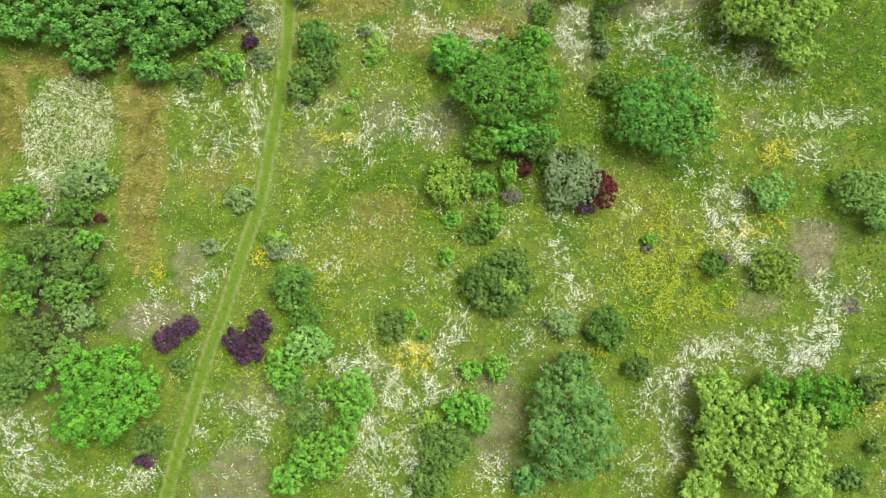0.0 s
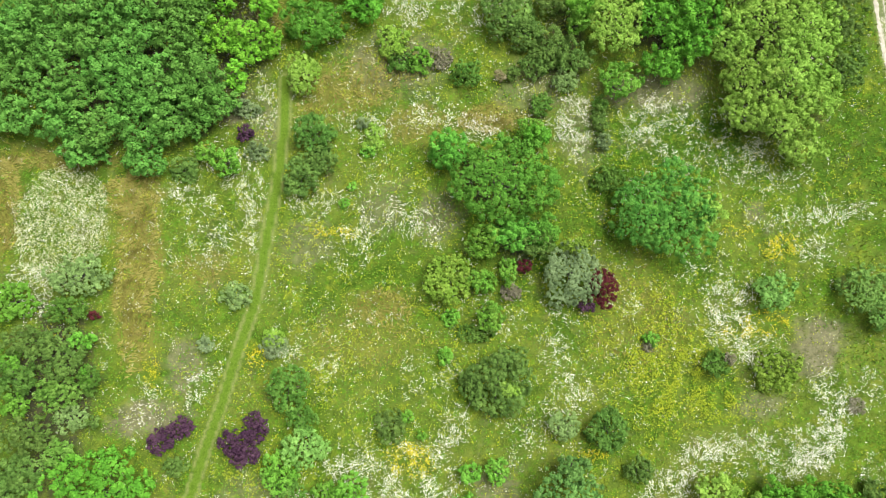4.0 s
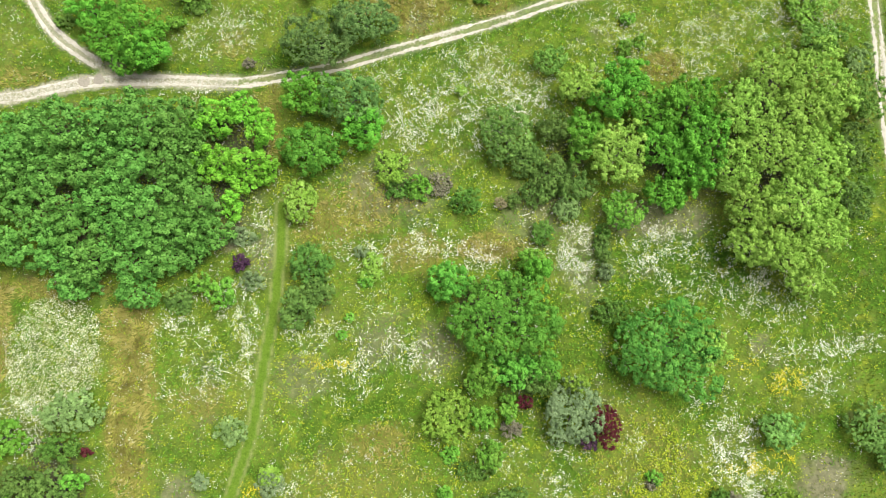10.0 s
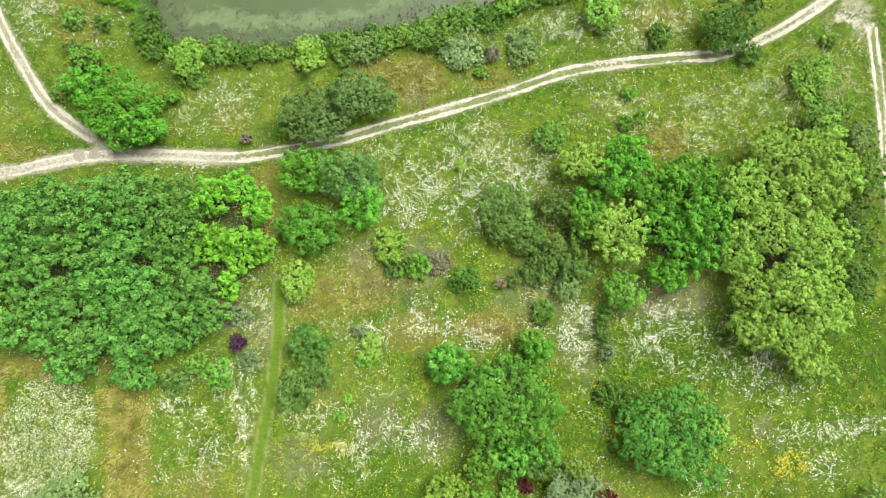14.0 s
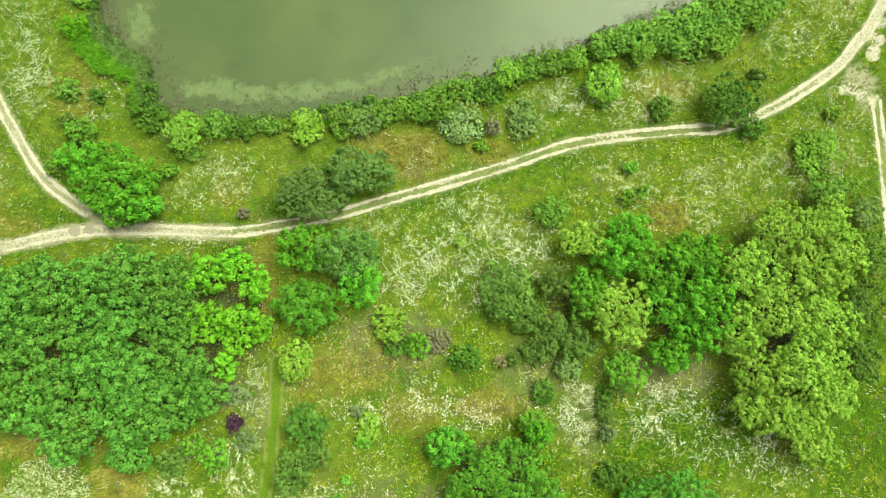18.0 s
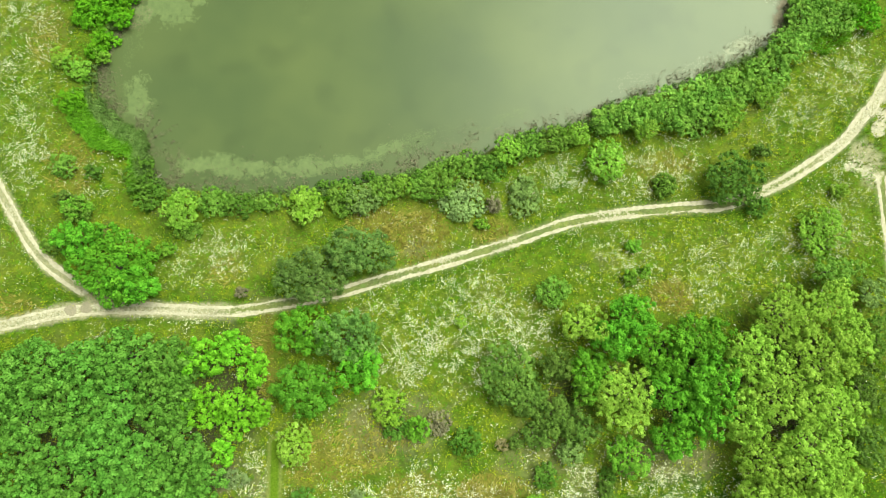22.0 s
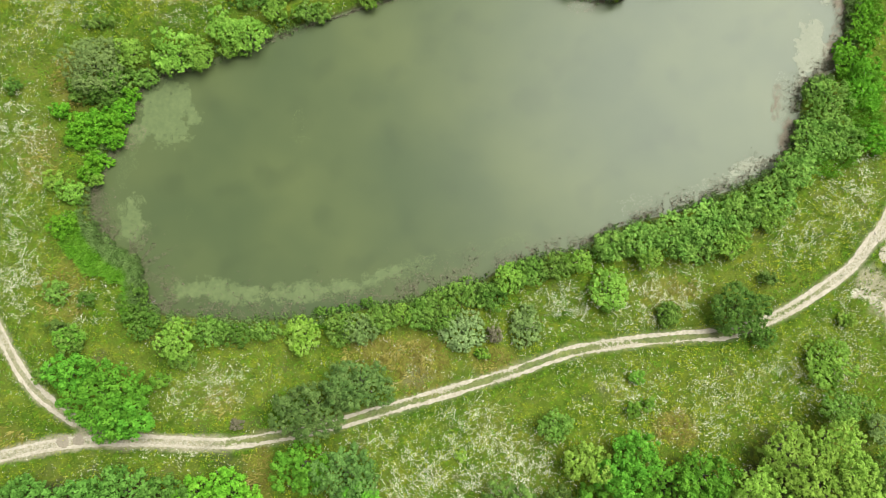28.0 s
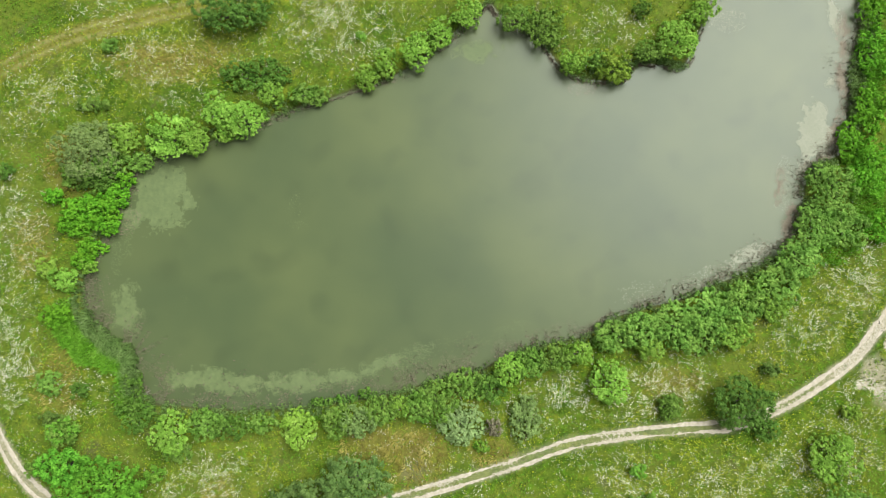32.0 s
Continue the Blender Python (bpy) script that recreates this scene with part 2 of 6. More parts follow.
# kind: dark, mid and young leaf colour, clump radius, leaf length, leaves a square metre, core share, label, category
KINDS = {
    "grove": ((0.025, 0.080, 0.009), (0.058, 0.162, 0.020), (0.104, 0.232, 0.036), 0.76, 0.44, 12, 0.78, "dark green broadleaf grove tree", "tree"),
    "leafy": ((0.023, 0.092, 0.006), (0.059, 0.190, 0.014), (0.104, 0.272, 0.022), 0.74, 0.37, 17, 0.74, "mid-green leafy tree with lumpy crown", "tree"),
    "mid3": ((0.022, 0.089, 0.008), (0.053, 0.180, 0.014), (0.090, 0.242, 0.024), 0.66, 0.33, 21, 0.76, "mid-green round leafy tree", "tree"),
    "light": ((0.039, 0.140, 0.006), (0.086, 0.261, 0.014), (0.150, 0.355, 0.027), 0.66, 0.36, 18, 0.45, "light green tree with open leaf clumps", "tree"),
    "willow": ((0.064, 0.138, 0.011), (0.136, 0.268, 0.026), (0.246, 0.400, 0.060), 0.54, 0.28, 27, 0.80, "yellow-green willow with soft crown", "willow tree"),
    "big": ((0.026, 0.101, 0.009), (0.060, 0.185, 0.017), (0.101, 0.260, 0.027), 0.70, 0.35, 19, 0.80, "fresh green spreading tree", "tree"),
    "round": ((0.024, 0.103, 0.012), (0.052, 0.169, 0.020), (0.101, 0.237, 0.031), 0.64, 0.31, 24, 0.84, "round dense green tree", "tree"),
    "blue": ((0.032, 0.092, 0.017), (0.064, 0.156, 0.029), (0.118, 0.240, 0.050), 0.64, 0.31, 24, 0.78, "blue-green dense-crowned tree", "tree"),
    "sage": ((0.052, 0.128, 0.018), (0.098, 0.212, 0.033), (0.174, 0.312, 0.064), 0.46, 0.26, 28, 0.72, "pale sage-green young tree", "young tree"),
    "fresh": ((0.037, 0.131, 0.007), (0.080, 0.222, 0.016), (0.127, 0.281, 0.034), 0.50, 0.36, 18, 0.40, "bright light green young tree", "young tree"),
    "lime": ((0.046, 0.109, 0.009), (0.106, 0.202, 0.016), (0.177, 0.267, 0.034), 0.45, 0.33, 21, 0.55, "yellowish green bushy shrub", "shrub"),
    "lime3": ((0.033, 0.105, 0.007), (0.072, 0.191, 0.015), (0.129, 0.244, 0.029), 0.48, 0.34, 20, 0.60, "vivid green broad-leaved shrub", "shrub"),
    "yellow": ((0.068, 0.148, 0.010), (0.131, 0.243, 0.020), (0.199, 0.317, 0.049), 0.36, 0.21, 43, 0.78, "rounded yellow-green bush", "bush"),
    "mid": ((0.022, 0.068, 0.006), (0.052, 0.123, 0.014), (0.089, 0.170, 0.025), 0.42, 0.30, 21, 0.62, "green low leafy bush", "bush"),
    "mid4": ((0.034, 0.090, 0.008), (0.074, 0.162, 0.018), (0.138, 0.240, 0.040), 0.40, 0.26, 28, 0.74, "mid-green twiggy bush", "bush"),
    "mid5": ((0.054, 0.136, 0.012), (0.108, 0.236, 0.022), (0.190, 0.340, 0.048), 0.36, 0.21, 43, 0.80, "light green rounded willow bush", "willow bush"),
    "bank": ((0.036, 0.106, 0.012), (0.084, 0.200, 0.025), (0.188, 0.326, 0.055), 0.42, 0.25, 30, 0.80, "dense dark green thicket", "thicket"),
    "bright": ((0.032, 0.120, 0.005), (0.064, 0.205, 0.010), (0.112, 0.282, 0.016), 0.40, 0.24, 33, 0.84, "bright green low thicket", "thicket"),
    "olive": ((0.027, 0.062, 0.010), (0.058, 0.116, 0.018), (0.112, 0.190, 0.034), 0.50, 0.26, 28, 0.70, "dull olive fine-leaved shrub", "shrub"),
    "olivelight": ((0.059, 0.104, 0.026), (0.110, 0.180, 0.043), (0.170, 0.257, 0.073), 0.40, 0.22, 39, 0.74, "pale olive fine-leaved shrub", "shrub"),
    "greyolive": ((0.049, 0.083, 0.030), (0.090, 0.135, 0.045), (0.139, 0.194, 0.073), 0.40, 0.22, 39, 0.55, "thin grey-green shrub", "shrub"),
    "grey": ((0.059, 0.095, 0.032), (0.103, 0.151, 0.056), (0.156, 0.213, 0.086), 0.42, 0.22, 39, 0.78, "silvery grey-green shrub", "shrub"),
    "silver": ((0.070, 0.122, 0.034), (0.126, 0.198, 0.060), (0.205, 0.288, 0.102), 0.34, 0.20, 47, 0.80, "pale silver-green bush", "bush"),
    "dark": ((0.021, 0.064, 0.008), (0.050, 0.122, 0.016), (0.094, 0.191, 0.030), 0.56, 0.28, 24, 0.78, "dark green compact tree", "tree"),
    "slate": ((0.026, 0.064, 0.012), (0.056, 0.116, 0.023), (0.116, 0.190, 0.046), 0.58, 0.28, 24, 0.80, "dark grey-green tree", "tree"),
    "purple": ((0.020, 0.008, 0.017), (0.042, 0.018, 0.034), (0.078, 0.040, 0.055), 0.45, 0.25, 30, 0.66, "dark purple-leaved bush", "bush"),
    "red": ((0.021, 0.003, 0.004), (0.049, 0.009, 0.010), (0.085, 0.019, 0.019), 0.36, 0.21, 43, 0.78, "dark red-leaved bush", "bush"),
    "dusty": ((0.070, 0.068, 0.036), (0.115, 0.110, 0.060), (0.165, 0.155, 0.092), 0.35, 0.22, 39, 0.40, "dry pinkish brown shrub", "dry shrub"),
    "straw": ((0.100, 0.086, 0.031), (0.163, 0.145, 0.057), (0.204, 0.186, 0.095), 0.35, 0.20, 47, 0.70, "straw-yellow dry bush", "bush"),
}
LEAF = {k: foliage("leaves_" + k, *v[:3]) for k, v in KINDS.items()}


# ---- geometry helpers ----
def mesh_from(name, verts, faces, material, smooth=False, indices=None):
    """verts (n, 3) and faces (m, 3 or 4) as arrays."""
    verts, faces = np.asarray(verts, "f"), np.asarray(faces, "i")
    me = bpy.data.meshes.new(name)
    k = faces.shape[1]
    me.vertices.add(len(verts))
    me.vertices.foreach_set("co", verts.ravel())
    me.loops.add(faces.size)
    me.loops.foreach_set("vertex_index", faces.ravel())
    me.polygons.add(len(faces))
    me.polygons.foreach_set("loop_start", np.arange(0, faces.size, k, dtype="i"))
    if smooth:
        me.polygons.foreach_set("use_smooth", np.ones(len(faces), bool))
    for m in material if isinstance(material, (list, tuple)) else [material]:
        me.materials.append(m)
    if indices is not None:
        me.polygons.foreach_set("material_index", np.asarray(indices, "i"))
    me.update(calc_edges=True)
    return me


def child(name, me, parent, label=""):
    ob = new(name, me)
    ob.parent = parent
    return tagged(ob, label)


def lattice(x, y, step, seed):
    """Smooth value noise from 0 to 1 over arrays x and y."""
    table = np.random.default_rng(seed).random((256, 256))
    u, v = np.asarray(x) / step, np.asarray(y) / step
    i, j = np.floor(u).astype(int), np.floor(v).astype(int)
    fu, fv = u - i, v - j
    fu, fv = fu * fu * (3 - 2 * fu), fv * fv * (3 - 2 * fv)
    q = lambda a, b: table[(i + a) % 256, (j + b) % 256]
    return (q(0, 0) * (1 - fu) + q(1, 0) * fu) * (1 - fv) + (q(0, 1) * (1 - fu) + q(1, 1) * fu) * fv


def spline(points, per=8, closed=False):
    """A smooth line through plan points."""
    p = np.array(points, float)
    n = len(p)
    out = []
    for i in range(n if closed else n - 1):
        if closed:
            a, b, c, d = (p[(i + k) % n] for k in (-1, 0, 1, 2))
        else:
            a, b, c, d = p[max(i - 1, 0)], p[i], p[i + 1], p[min(i + 2, n - 1)]
        for s in range(per):
            t = s / per
            out.append(0.5 * (2 * b + (c - a) * t + (2 * a - 5 * b + 4 * c - d) * t * t + (3 * b - a - 3 * c + d) * t ** 3))
    if not closed:
        out.append(p[-1])
    return np.array(out)


def away(x, y, line, reach, closed=False):
    """Distance of arrays x, y from a line, right up to reach."""
    x, y = np.asarray(x, float), np.asarray(y, float)
    best = np.full(x.shape, float(reach))
    q = np.vstack([line, line[:1]]) if closed else line
    for a, b in zip(q[:-1], q[1:]):
        near = (x > min(a[0], b[0]) - reach) & (x < max(a[0], b[0]) + reach) & (y > min(a[1], b[1]) - reach) & (y < max(a[1], b[1]) + reach)
        if not near.any():
            continue
        xs, ys = x[near], y[near]
        d = b - a
        t = np.clip(((xs - a[0]) * d[0] + (ys - a[1]) * d[1]) / max(d @ d, 1e-9), 0, 1)
        best[near] = np.minimum(best[near], np.hypot(xs - a[0] - t * d[0], ys - a[1] - t * d[1]))
    return best


def within(x, y, line):
    """Which of the arrays' points lie inside a closed line."""
    x, y = np.asarray(x, float), np.asarray(y, float)
    odd = np.zeros(x.shape, bool)
    for a, b in zip(line, np.roll(line, -1, axis=0)):
        if a[1] == b[1]:
            continue
        cross = (y > min(a[1], b[1])) & (y <= max(a[1], b[1]))
        odd[cross] ^= x[cross] < a[0] + (y[cross] - a[1]) * (b[0] - a[0]) / (b[1] - a[1])
    return odd


def soft(lo, hi, v):
    t = np.clip((v - lo) / (hi - lo), 0, 1)
    return t * t * (3 - 2 * t)


# ---- plan lines ----
MAIN_TRACK = [(-99.5, 70.7), (-85.4, 75.8), (-75.9, 77.3), (-66.3, 79.4), (-56.7, 80.2), (-47.0, 80.0), (-37.3, 79.7), (-29.6, 80.7), (-20.0, 82.5), (-9.4, 85.5), (1.2, 88.5), (10.9, 91.4), (20.7, 94.8), (30.4, 96.6), (40.2, 97.6), (48.9, 98.3), (56.9, 101.2), (63.9, 105.2), (70.1, 109.6), (74.3, 114.6), (75.7, 116.0), (83.8, 130.1), (93.0, 147.1)]
WEST_TRACK = [(-99.7, 136.6), (-87.9, 120.9), (-80.4, 104.6), (-75.7, 96.7), (-71.2, 89.9), (-65.9, 85.5), (-62.4, 83.4)]
EAST_TRACK = [(76.2, 103.3), (76.5, 98.5), (76.8, 93.5), (77.1, 85.0), (77.6, 70.0), (79.5, 55.0), (84.0, 42.0), (96.0, 26.0)]
MOWN_PATH = [(-28.4, 57.7), (-28.5, 50.0), (-29.5, 38.6), (-31.1, 28.6), (-31.9, 22.6), (-33.0, 17.1), (-35.7, 8.7), (-37.8, 1.0), (-40.4, -6.7), (-42.9, -16.1), (-45.4, -25.3), (-46.9, -32.6), (-49.3, -41.5)]
FAINT_PATH = [(-95.7, 153.6), (-85.8, 157.3), (-79.9, 160.4), (-70.0, 165.7), (-59.9, 168.8), (-45.7, 172.3), (-31.3, 175.7), (-8.7, 180.0)]
SHORE = [(-51.7, 103.9), (-46.8, 101.8), (-37.1, 101.1), (-27.4, 101.4), (-17.8, 102.4), (-9.1, 103.9), (-3.3, 105.7), (4.4, 107.3), (10.3, 109.7), (16.1, 112.0), (24.9, 113.7), (29.8, 116.8), (36.7, 118.6), (43.6, 121.0), (50.6, 123.8), (56.6, 126.7), (60.5, 130.2), (62.2, 135.2), (63.6, 140.2), (65.9, 143.8), (70.1, 146.1), (72.1, 151.4), (73.0, 158.7), (74.9, 166.1), (76.0, 175.7), (74.2, 186.6), (64.1, 190.0), (53.4, 183.4), (49.0, 173.7), (44.5, 162.1), (40.7, 160.7), (35.1, 161.1), (30.8, 157.8), (21.9, 159.7), (16.9, 166.5), (9.8, 170.8), (7.6, 172.2), (0.6, 165.4), (-9.6, 158.7), (-22.8, 154.1), (-32.8, 150.8), (-43.8, 145.8), (-52.5, 143.2), (-57.0, 137.8), (-58.5, 131.2), (-62.4, 123.3), (-61.4, 116.4), (-57.1, 112.3), (-53.0, 110.1)]
WATER = -0.6
shore = spline(SHORE, 6, True)
shore += 0.5 * np.stack([lattice(shore[:, 0], shore[:, 1], 2.2, 5) - 0.5, lattice(shore[:, 0], shore[:, 1], 2.2, 6) - 0.5], 1)
tracks = [spline(p, 10) for p in (MAIN_TRACK, WEST_TRACK, EAST_TRACK)]
mown, faint = spline(MOWN_PATH, 8), spline(FAINT_PATH, 8)


def shore_gap(x, y):
    """Distance from the shoreline, negative on the water."""
    d = away(x, y, shore, 8.0, True)
    return np.where(within(x, y, shore), -d, d)


def land(x, y, gap=None):
    """The ground's height."""
    gap = shore_gap(x, y) if gap is None else gap
    z = 0.22 * (lattice(x, y, 9.0, 1) - 0.5) + 0.16 * (lattice(x, y, 2.1, 2) - 0.5)
    bank = soft(0.0, 5.0, gap)
    z = z * bank + (WATER - 0.02) * (1 - bank)
    return np.where(gap < 0, WATER - 0.05 + 0.35 * np.maximum(gap, -8.0), z)


# ---- ground covers: dry, bare and lush patches of the meadow; tree shade put into some ----
COVERS = []


def cover(kind, x, y, rx, ry, turn, amount):
    COVERS.append((kind, x, y, rx, ry, radians(turn), amount))


cover("straw", -53.1, 24.6, 4.1, 18.9, 0, 0.85)
cover("straw", -77.3, 35.8, 3.5, 11.1, 0, 0.8)
cover("straw", -55.2, 36.8, 5.0, 4.0, 0, 0.8)
cover("straw", -66.6, 43.1, 11.1, 2.2, 0, 0.7)
cover("bare", -34.9, -28.0, 7.5, 5.6, 0, 0.8)
cover("bare", 62.7, 10.7, 6.3, 4.8, 0, 0.9)
cover("bare", -44.5, 7.7, 3.6, 5.2, -15, 0.75)
cover("bare", -50.3, -1.0, 6.8, 3.6, 0, 0.85)
cover("bare", -11.1, 34.7, 5.0, 5.0, 0, 0.5)
cover("bare", -1.2, 32.6, 5.0, 5.0, 0, 0.6)
cover("bare", -24.9, 27.6, 5.0, 5.0, 0, 0.5)
cover("straw", -10.9, 17.6, 5.9, 3.4, 0, 0.6)
cover("straw", -5.2, 49.2, 6.1, 4.0, 0, 0.5)
cover("straw", 7.9, 50.8, 6.1, 2.5, 0, 0.7)
cover("bare", 53.3, 33.6, 2.0, 2.0, 0, 0.7)
cover("straw", -41.6, 23.6, 5.9, 3.0, 0, 0.4)
cover("straw", -14.8, 11.7, 11.7, 5.9, 0, 0.3)
cover("straw", 32.0, 14.6, 9.7, 9.7, 0, 0.3)
cover("bare", 52.6, 1.0, 4.8, 2.4, 0, 0.6)
cover("bare", 34.7, 10.7, 1.9, 1.0, 0, 0.6)
cover("bare", -32.5, -14.2, 6.7, 3.8, 0, 0.4)
# darker grass round the trees, their shadows put into the ground colour
cover("lush_and_shade", 46.8, 43.9, 7.0, 6.0, 0, 0.8)
cover("lush_and_shade", 27.6, 32.6, 5.9, 6.9, 0, 0.7)
cover("lush_and_shade", 43.0, 24.5, 4.9, 3.9, 0, 0.8)
cover("lush_and_shade", -7.1, 24.6, 19.7, 11.8, 0, 0.35)
cover("bare", 8.3, -17.8, 5.7, 9.4, 0, 0.7)
cover("straw", -16.2, 56.7, 11.7, 5.8, 20, 0.6)
cover("straw", 7.0, 50.0, 5.8, 2.4, 0, 0.8)
cover("lush_and_shade", -6.5, 54.8, 7.8, 2.4, -15, 0.8)
cover("straw", -4.7, 91.8, 6.0, 5.0, 0, 0.5)
cover("straw", 39.0, 82.5, 4.0, 3.5, 0, 0.8)
cover("bare", -37.5, 51.9, 2.9, 3.9, 0, 0.8)
cover("bare", -31.6, 48.1, 3.9, 4.8, 0, 0.6)
cover("bare", -8.5, 60.6, 10.7, 5.9, 0, 0.6)
cover("bare", 14.8, 55.8, 5.8, 5.8, 0, 0.5)
cover("bare", 24.3, 48.1, 4.8, 7.7, 0, 0.4)
cover("straw", -31.3, 71.5, 3.0, 8.9, 0, 0.6)
cover("straw", -75.6, 80.6, 6.0, 2.5, 0, 0.5)
cover("lush_and_shade", 42.5, 48.1, 7.7, 5.7, 0, 0.8)
cover("lush_and_shade", 24.0, 35.9, 5.7, 5.7, 0, 0.6)
cover("straw", -37.8, 86.7, 4.0, 3.0, 0, 0.4)
cover("lush_and_shade", -21.2, 62.6, 3.9, 2.0, 0, 0.5)
cover("straw", -8.6, 94.6, 9.8, 3.4, 0, 0.7)
cover("straw", 8.0, 93.7, 3.9, 2.4, 0, 0.6)
cover("lush_and_shade", 72.9, 108.4, 4.4, 5.9, 0, 0.7)
cover("lush_and_shade", -70.4, 82.0, 7.8, 3.4, 0, 0.6)
cover("straw", 39.5, 105.4, 5.9, 2.9, 0, 0.4)
cover("straw", -66.0, 105.5, 5.0, 6.0, 0, 0.5)
cover("bare", -4.6, 90.8, 2.9, 1.9, 0, 0.5)
cover("straw", -49.3, 161.9, 12.3, 4.1, 0, 0.6)
cover("straw", -71.6, 129.1, 4.0, 6.0, 0, 0.4)
cover("straw", -66.5, 143.3, 5.0, 6.0, 0, 0.5)
cover("lush_and_shade", -16.5, 152.4, 6.0, 2.0, 0, 0.6)
cover("lush_and_shade", 70.0, 45.0, 9.0, 13.0, 0, 0.7)
cover("lush_and_shade", 40.0, 46.0, 18.0, 9.0, 0, 0.7)
cover("lush_and_shade", 70.0, 62.0, 6.0, 12.0, 0, 0.8)
cover("bare", 36.0, 55.0, 10.0, 4.0, 0, 0.7)
cover("lush_and_shade", -27.0, 84.0, 7.0, 3.0, 0, 0.8)
cover("lush_and_shade", -48.0, 153.0, 14.0, 4.0, 25, 0.6)
cover("lush_and_shade", 12.0, 34.0, 13.0, 12.0, 0, 0.8)
# litter and bare earth under the woods, crown shade darkened into the colour
cover("mud_and_shade", -37.0, 65.5, 6.5, 10.5, 0, 0.8)
cover("mud_and_shade", -57.0, 60.0, 20.0, 15.0, 0, 0.8)
cover("mud_and_shade", 40.0, 68.0, 10.0, 9.0, 0, 0.8)
cover("mud_and_shade", 57.0, 64.0, 9.0, 17.0, 0, 0.8)
cover("mud_and_shade", 20.0, 64.0, 5.0, 8.0, 0, 0.6)
cover("mud_and_shade", -67.0, 3.0, 7.5, 16.0, 0, 0.8)
cover("mud_and_shade", 12.0, 29.0, 5.0, 4.0, 0, 0.7)
cover("mud_and_shade", 8.0, 40.0, 6.0, 5.0, 0, 0.7)


def build_ground():
    far = [float(v) for v in (6, 16, 34, 70, 140, 300, 700, 1500, 2600)]
    xs = np.concatenate([[-88 - v for v in far[::-1]], np.arange(-88, 88.01, 0.5), [88 + v for v in far]])
    ys = np.concatenate([[-46 - v for v in far[::-1]], np.arange(-46, 190.01, 0.5), [190 + v for v in far]])
    X, Y = np.meshgrid(xs, ys)
    x, y = X.ravel(), Y.ravel()
    gap = shore_gap(x, y)
    z = land(x, y, gap)
    w, h = len(xs), len(ys)
    i = (np.arange(h - 1)[:, None] * w + np.arange(w - 1)[None, :]).ravel()
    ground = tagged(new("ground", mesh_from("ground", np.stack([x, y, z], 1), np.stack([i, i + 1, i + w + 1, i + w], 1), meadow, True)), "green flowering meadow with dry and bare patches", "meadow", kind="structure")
    layers = {k: np.zeros(len(x)) for k in ("straw", "bare", "lush_and_shade", "mown", "rut", "dust", "mud_and_shade", "sand")}
    wob = 0.5 * (lattice(x, y, 3.0, 11) - 0.5) + 0.5 * (lattice(x, y, 0.9, 12) - 0.5)
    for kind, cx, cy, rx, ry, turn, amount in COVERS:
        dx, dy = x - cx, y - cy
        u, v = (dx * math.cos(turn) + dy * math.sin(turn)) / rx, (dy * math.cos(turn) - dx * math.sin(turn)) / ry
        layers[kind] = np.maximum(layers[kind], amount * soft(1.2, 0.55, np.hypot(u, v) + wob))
    d = away(x, y, mown, 4.0)
    layers["mown"] = soft(1.4, 0.9, d + 0.6 * wob)
    layers["rut"] = 0.5 * soft(0.32, 0.1, np.abs(d - 0.95) + 0.25 * wob)
    d = away(x, y, faint, 5.0)
    layers["straw"] = np.maximum(layers["straw"], 0.7 * soft(2.6, 1.2, d + wob))
    layers["rut"] = np.maximum(layers["rut"], 0.6 * soft(0.5, 0.2, np.abs(d - 0.9) + 0.3 * wob))
    for tr in tracks:
        d = away(x, y, tr, 4.0)
        layers["dust"] = np.maximum(layers["dust"], 0.3 * soft(1.7, 0.9, d + 0.9 * wob))
        if tr is tracks[1]:
            layers["dust"] = np.maximum(layers["dust"], 0.85 * soft(1.5, 1.0, d + 0.9 * wob))
        if tr is tracks[0]:
            layers["dust"] = np.maximum(layers["dust"], 0.9 * soft(-33.0, -42.0, x + 6 * wob) * soft(1.7, 1.2, d + 0.9 * wob))
            layers["dust"] = np.maximum(layers["dust"], 0.7 * soft(58.0, 65.0, x + 6 * wob) * soft(1.4, 0.8, d + 0.9 * wob))
            layers["sand"] = np.maximum(layers["sand"], 0.7 * soft(62.0, 68.0, x + 6 * wob) * soft(1.2, 0.4, d + 0.6 * wob))
            layers["sand"] = np.maximum(layers["sand"], 0.56 * soft(-36.0, -44.0, x + 6 * wob) * soft(1.3, 0.7, d + 0.6 * wob))
        worn = 0.52 * soft(0.6, 0.15, np.abs(d - 0.72)) + 0.38 * soft(1.2, 0.6, d) * soft(0.35, 0.75, lattice(x, y, 6.0, 15))
        layers["sand"] = np.maximum(layers["sand"], worn)
        layers["lush_and_shade"] = np.maximum(layers["lush_and_shade"], 0.5 * soft(3.2, 1.6, d + wob) * soft(1.0, 1.6, d))
    for cx, cy, r in ((76.7, 111.8, 1.7), (77.4, 114.5, 1.5), (78.3, 117.5, 1.7), (79.3, 121.0, 1.7), (70.5, 104.9, 1.5), (72.3, 105.2, 1.9), (73.8, 103.8, 1.7), (75.5, 102.8, 1.4)):
        layers["sand"] = np.maximum(layers["sand"], 0.9 * soft(1.1, 0.5, np.hypot(x - cx, y - cy) / r + 0.8 * wob))
    for cx, cy, r in ((73.5, 106.5, 3.4), (74.5, 103.0, 2.6), (-60.0, 82.0, 3.2)):
        layers["dust"] = np.maximum(layers["dust"], 0.85 * soft(1.1, 0.6, np.hypot(x - cx, y - cy) / r + 0.8 * wob))
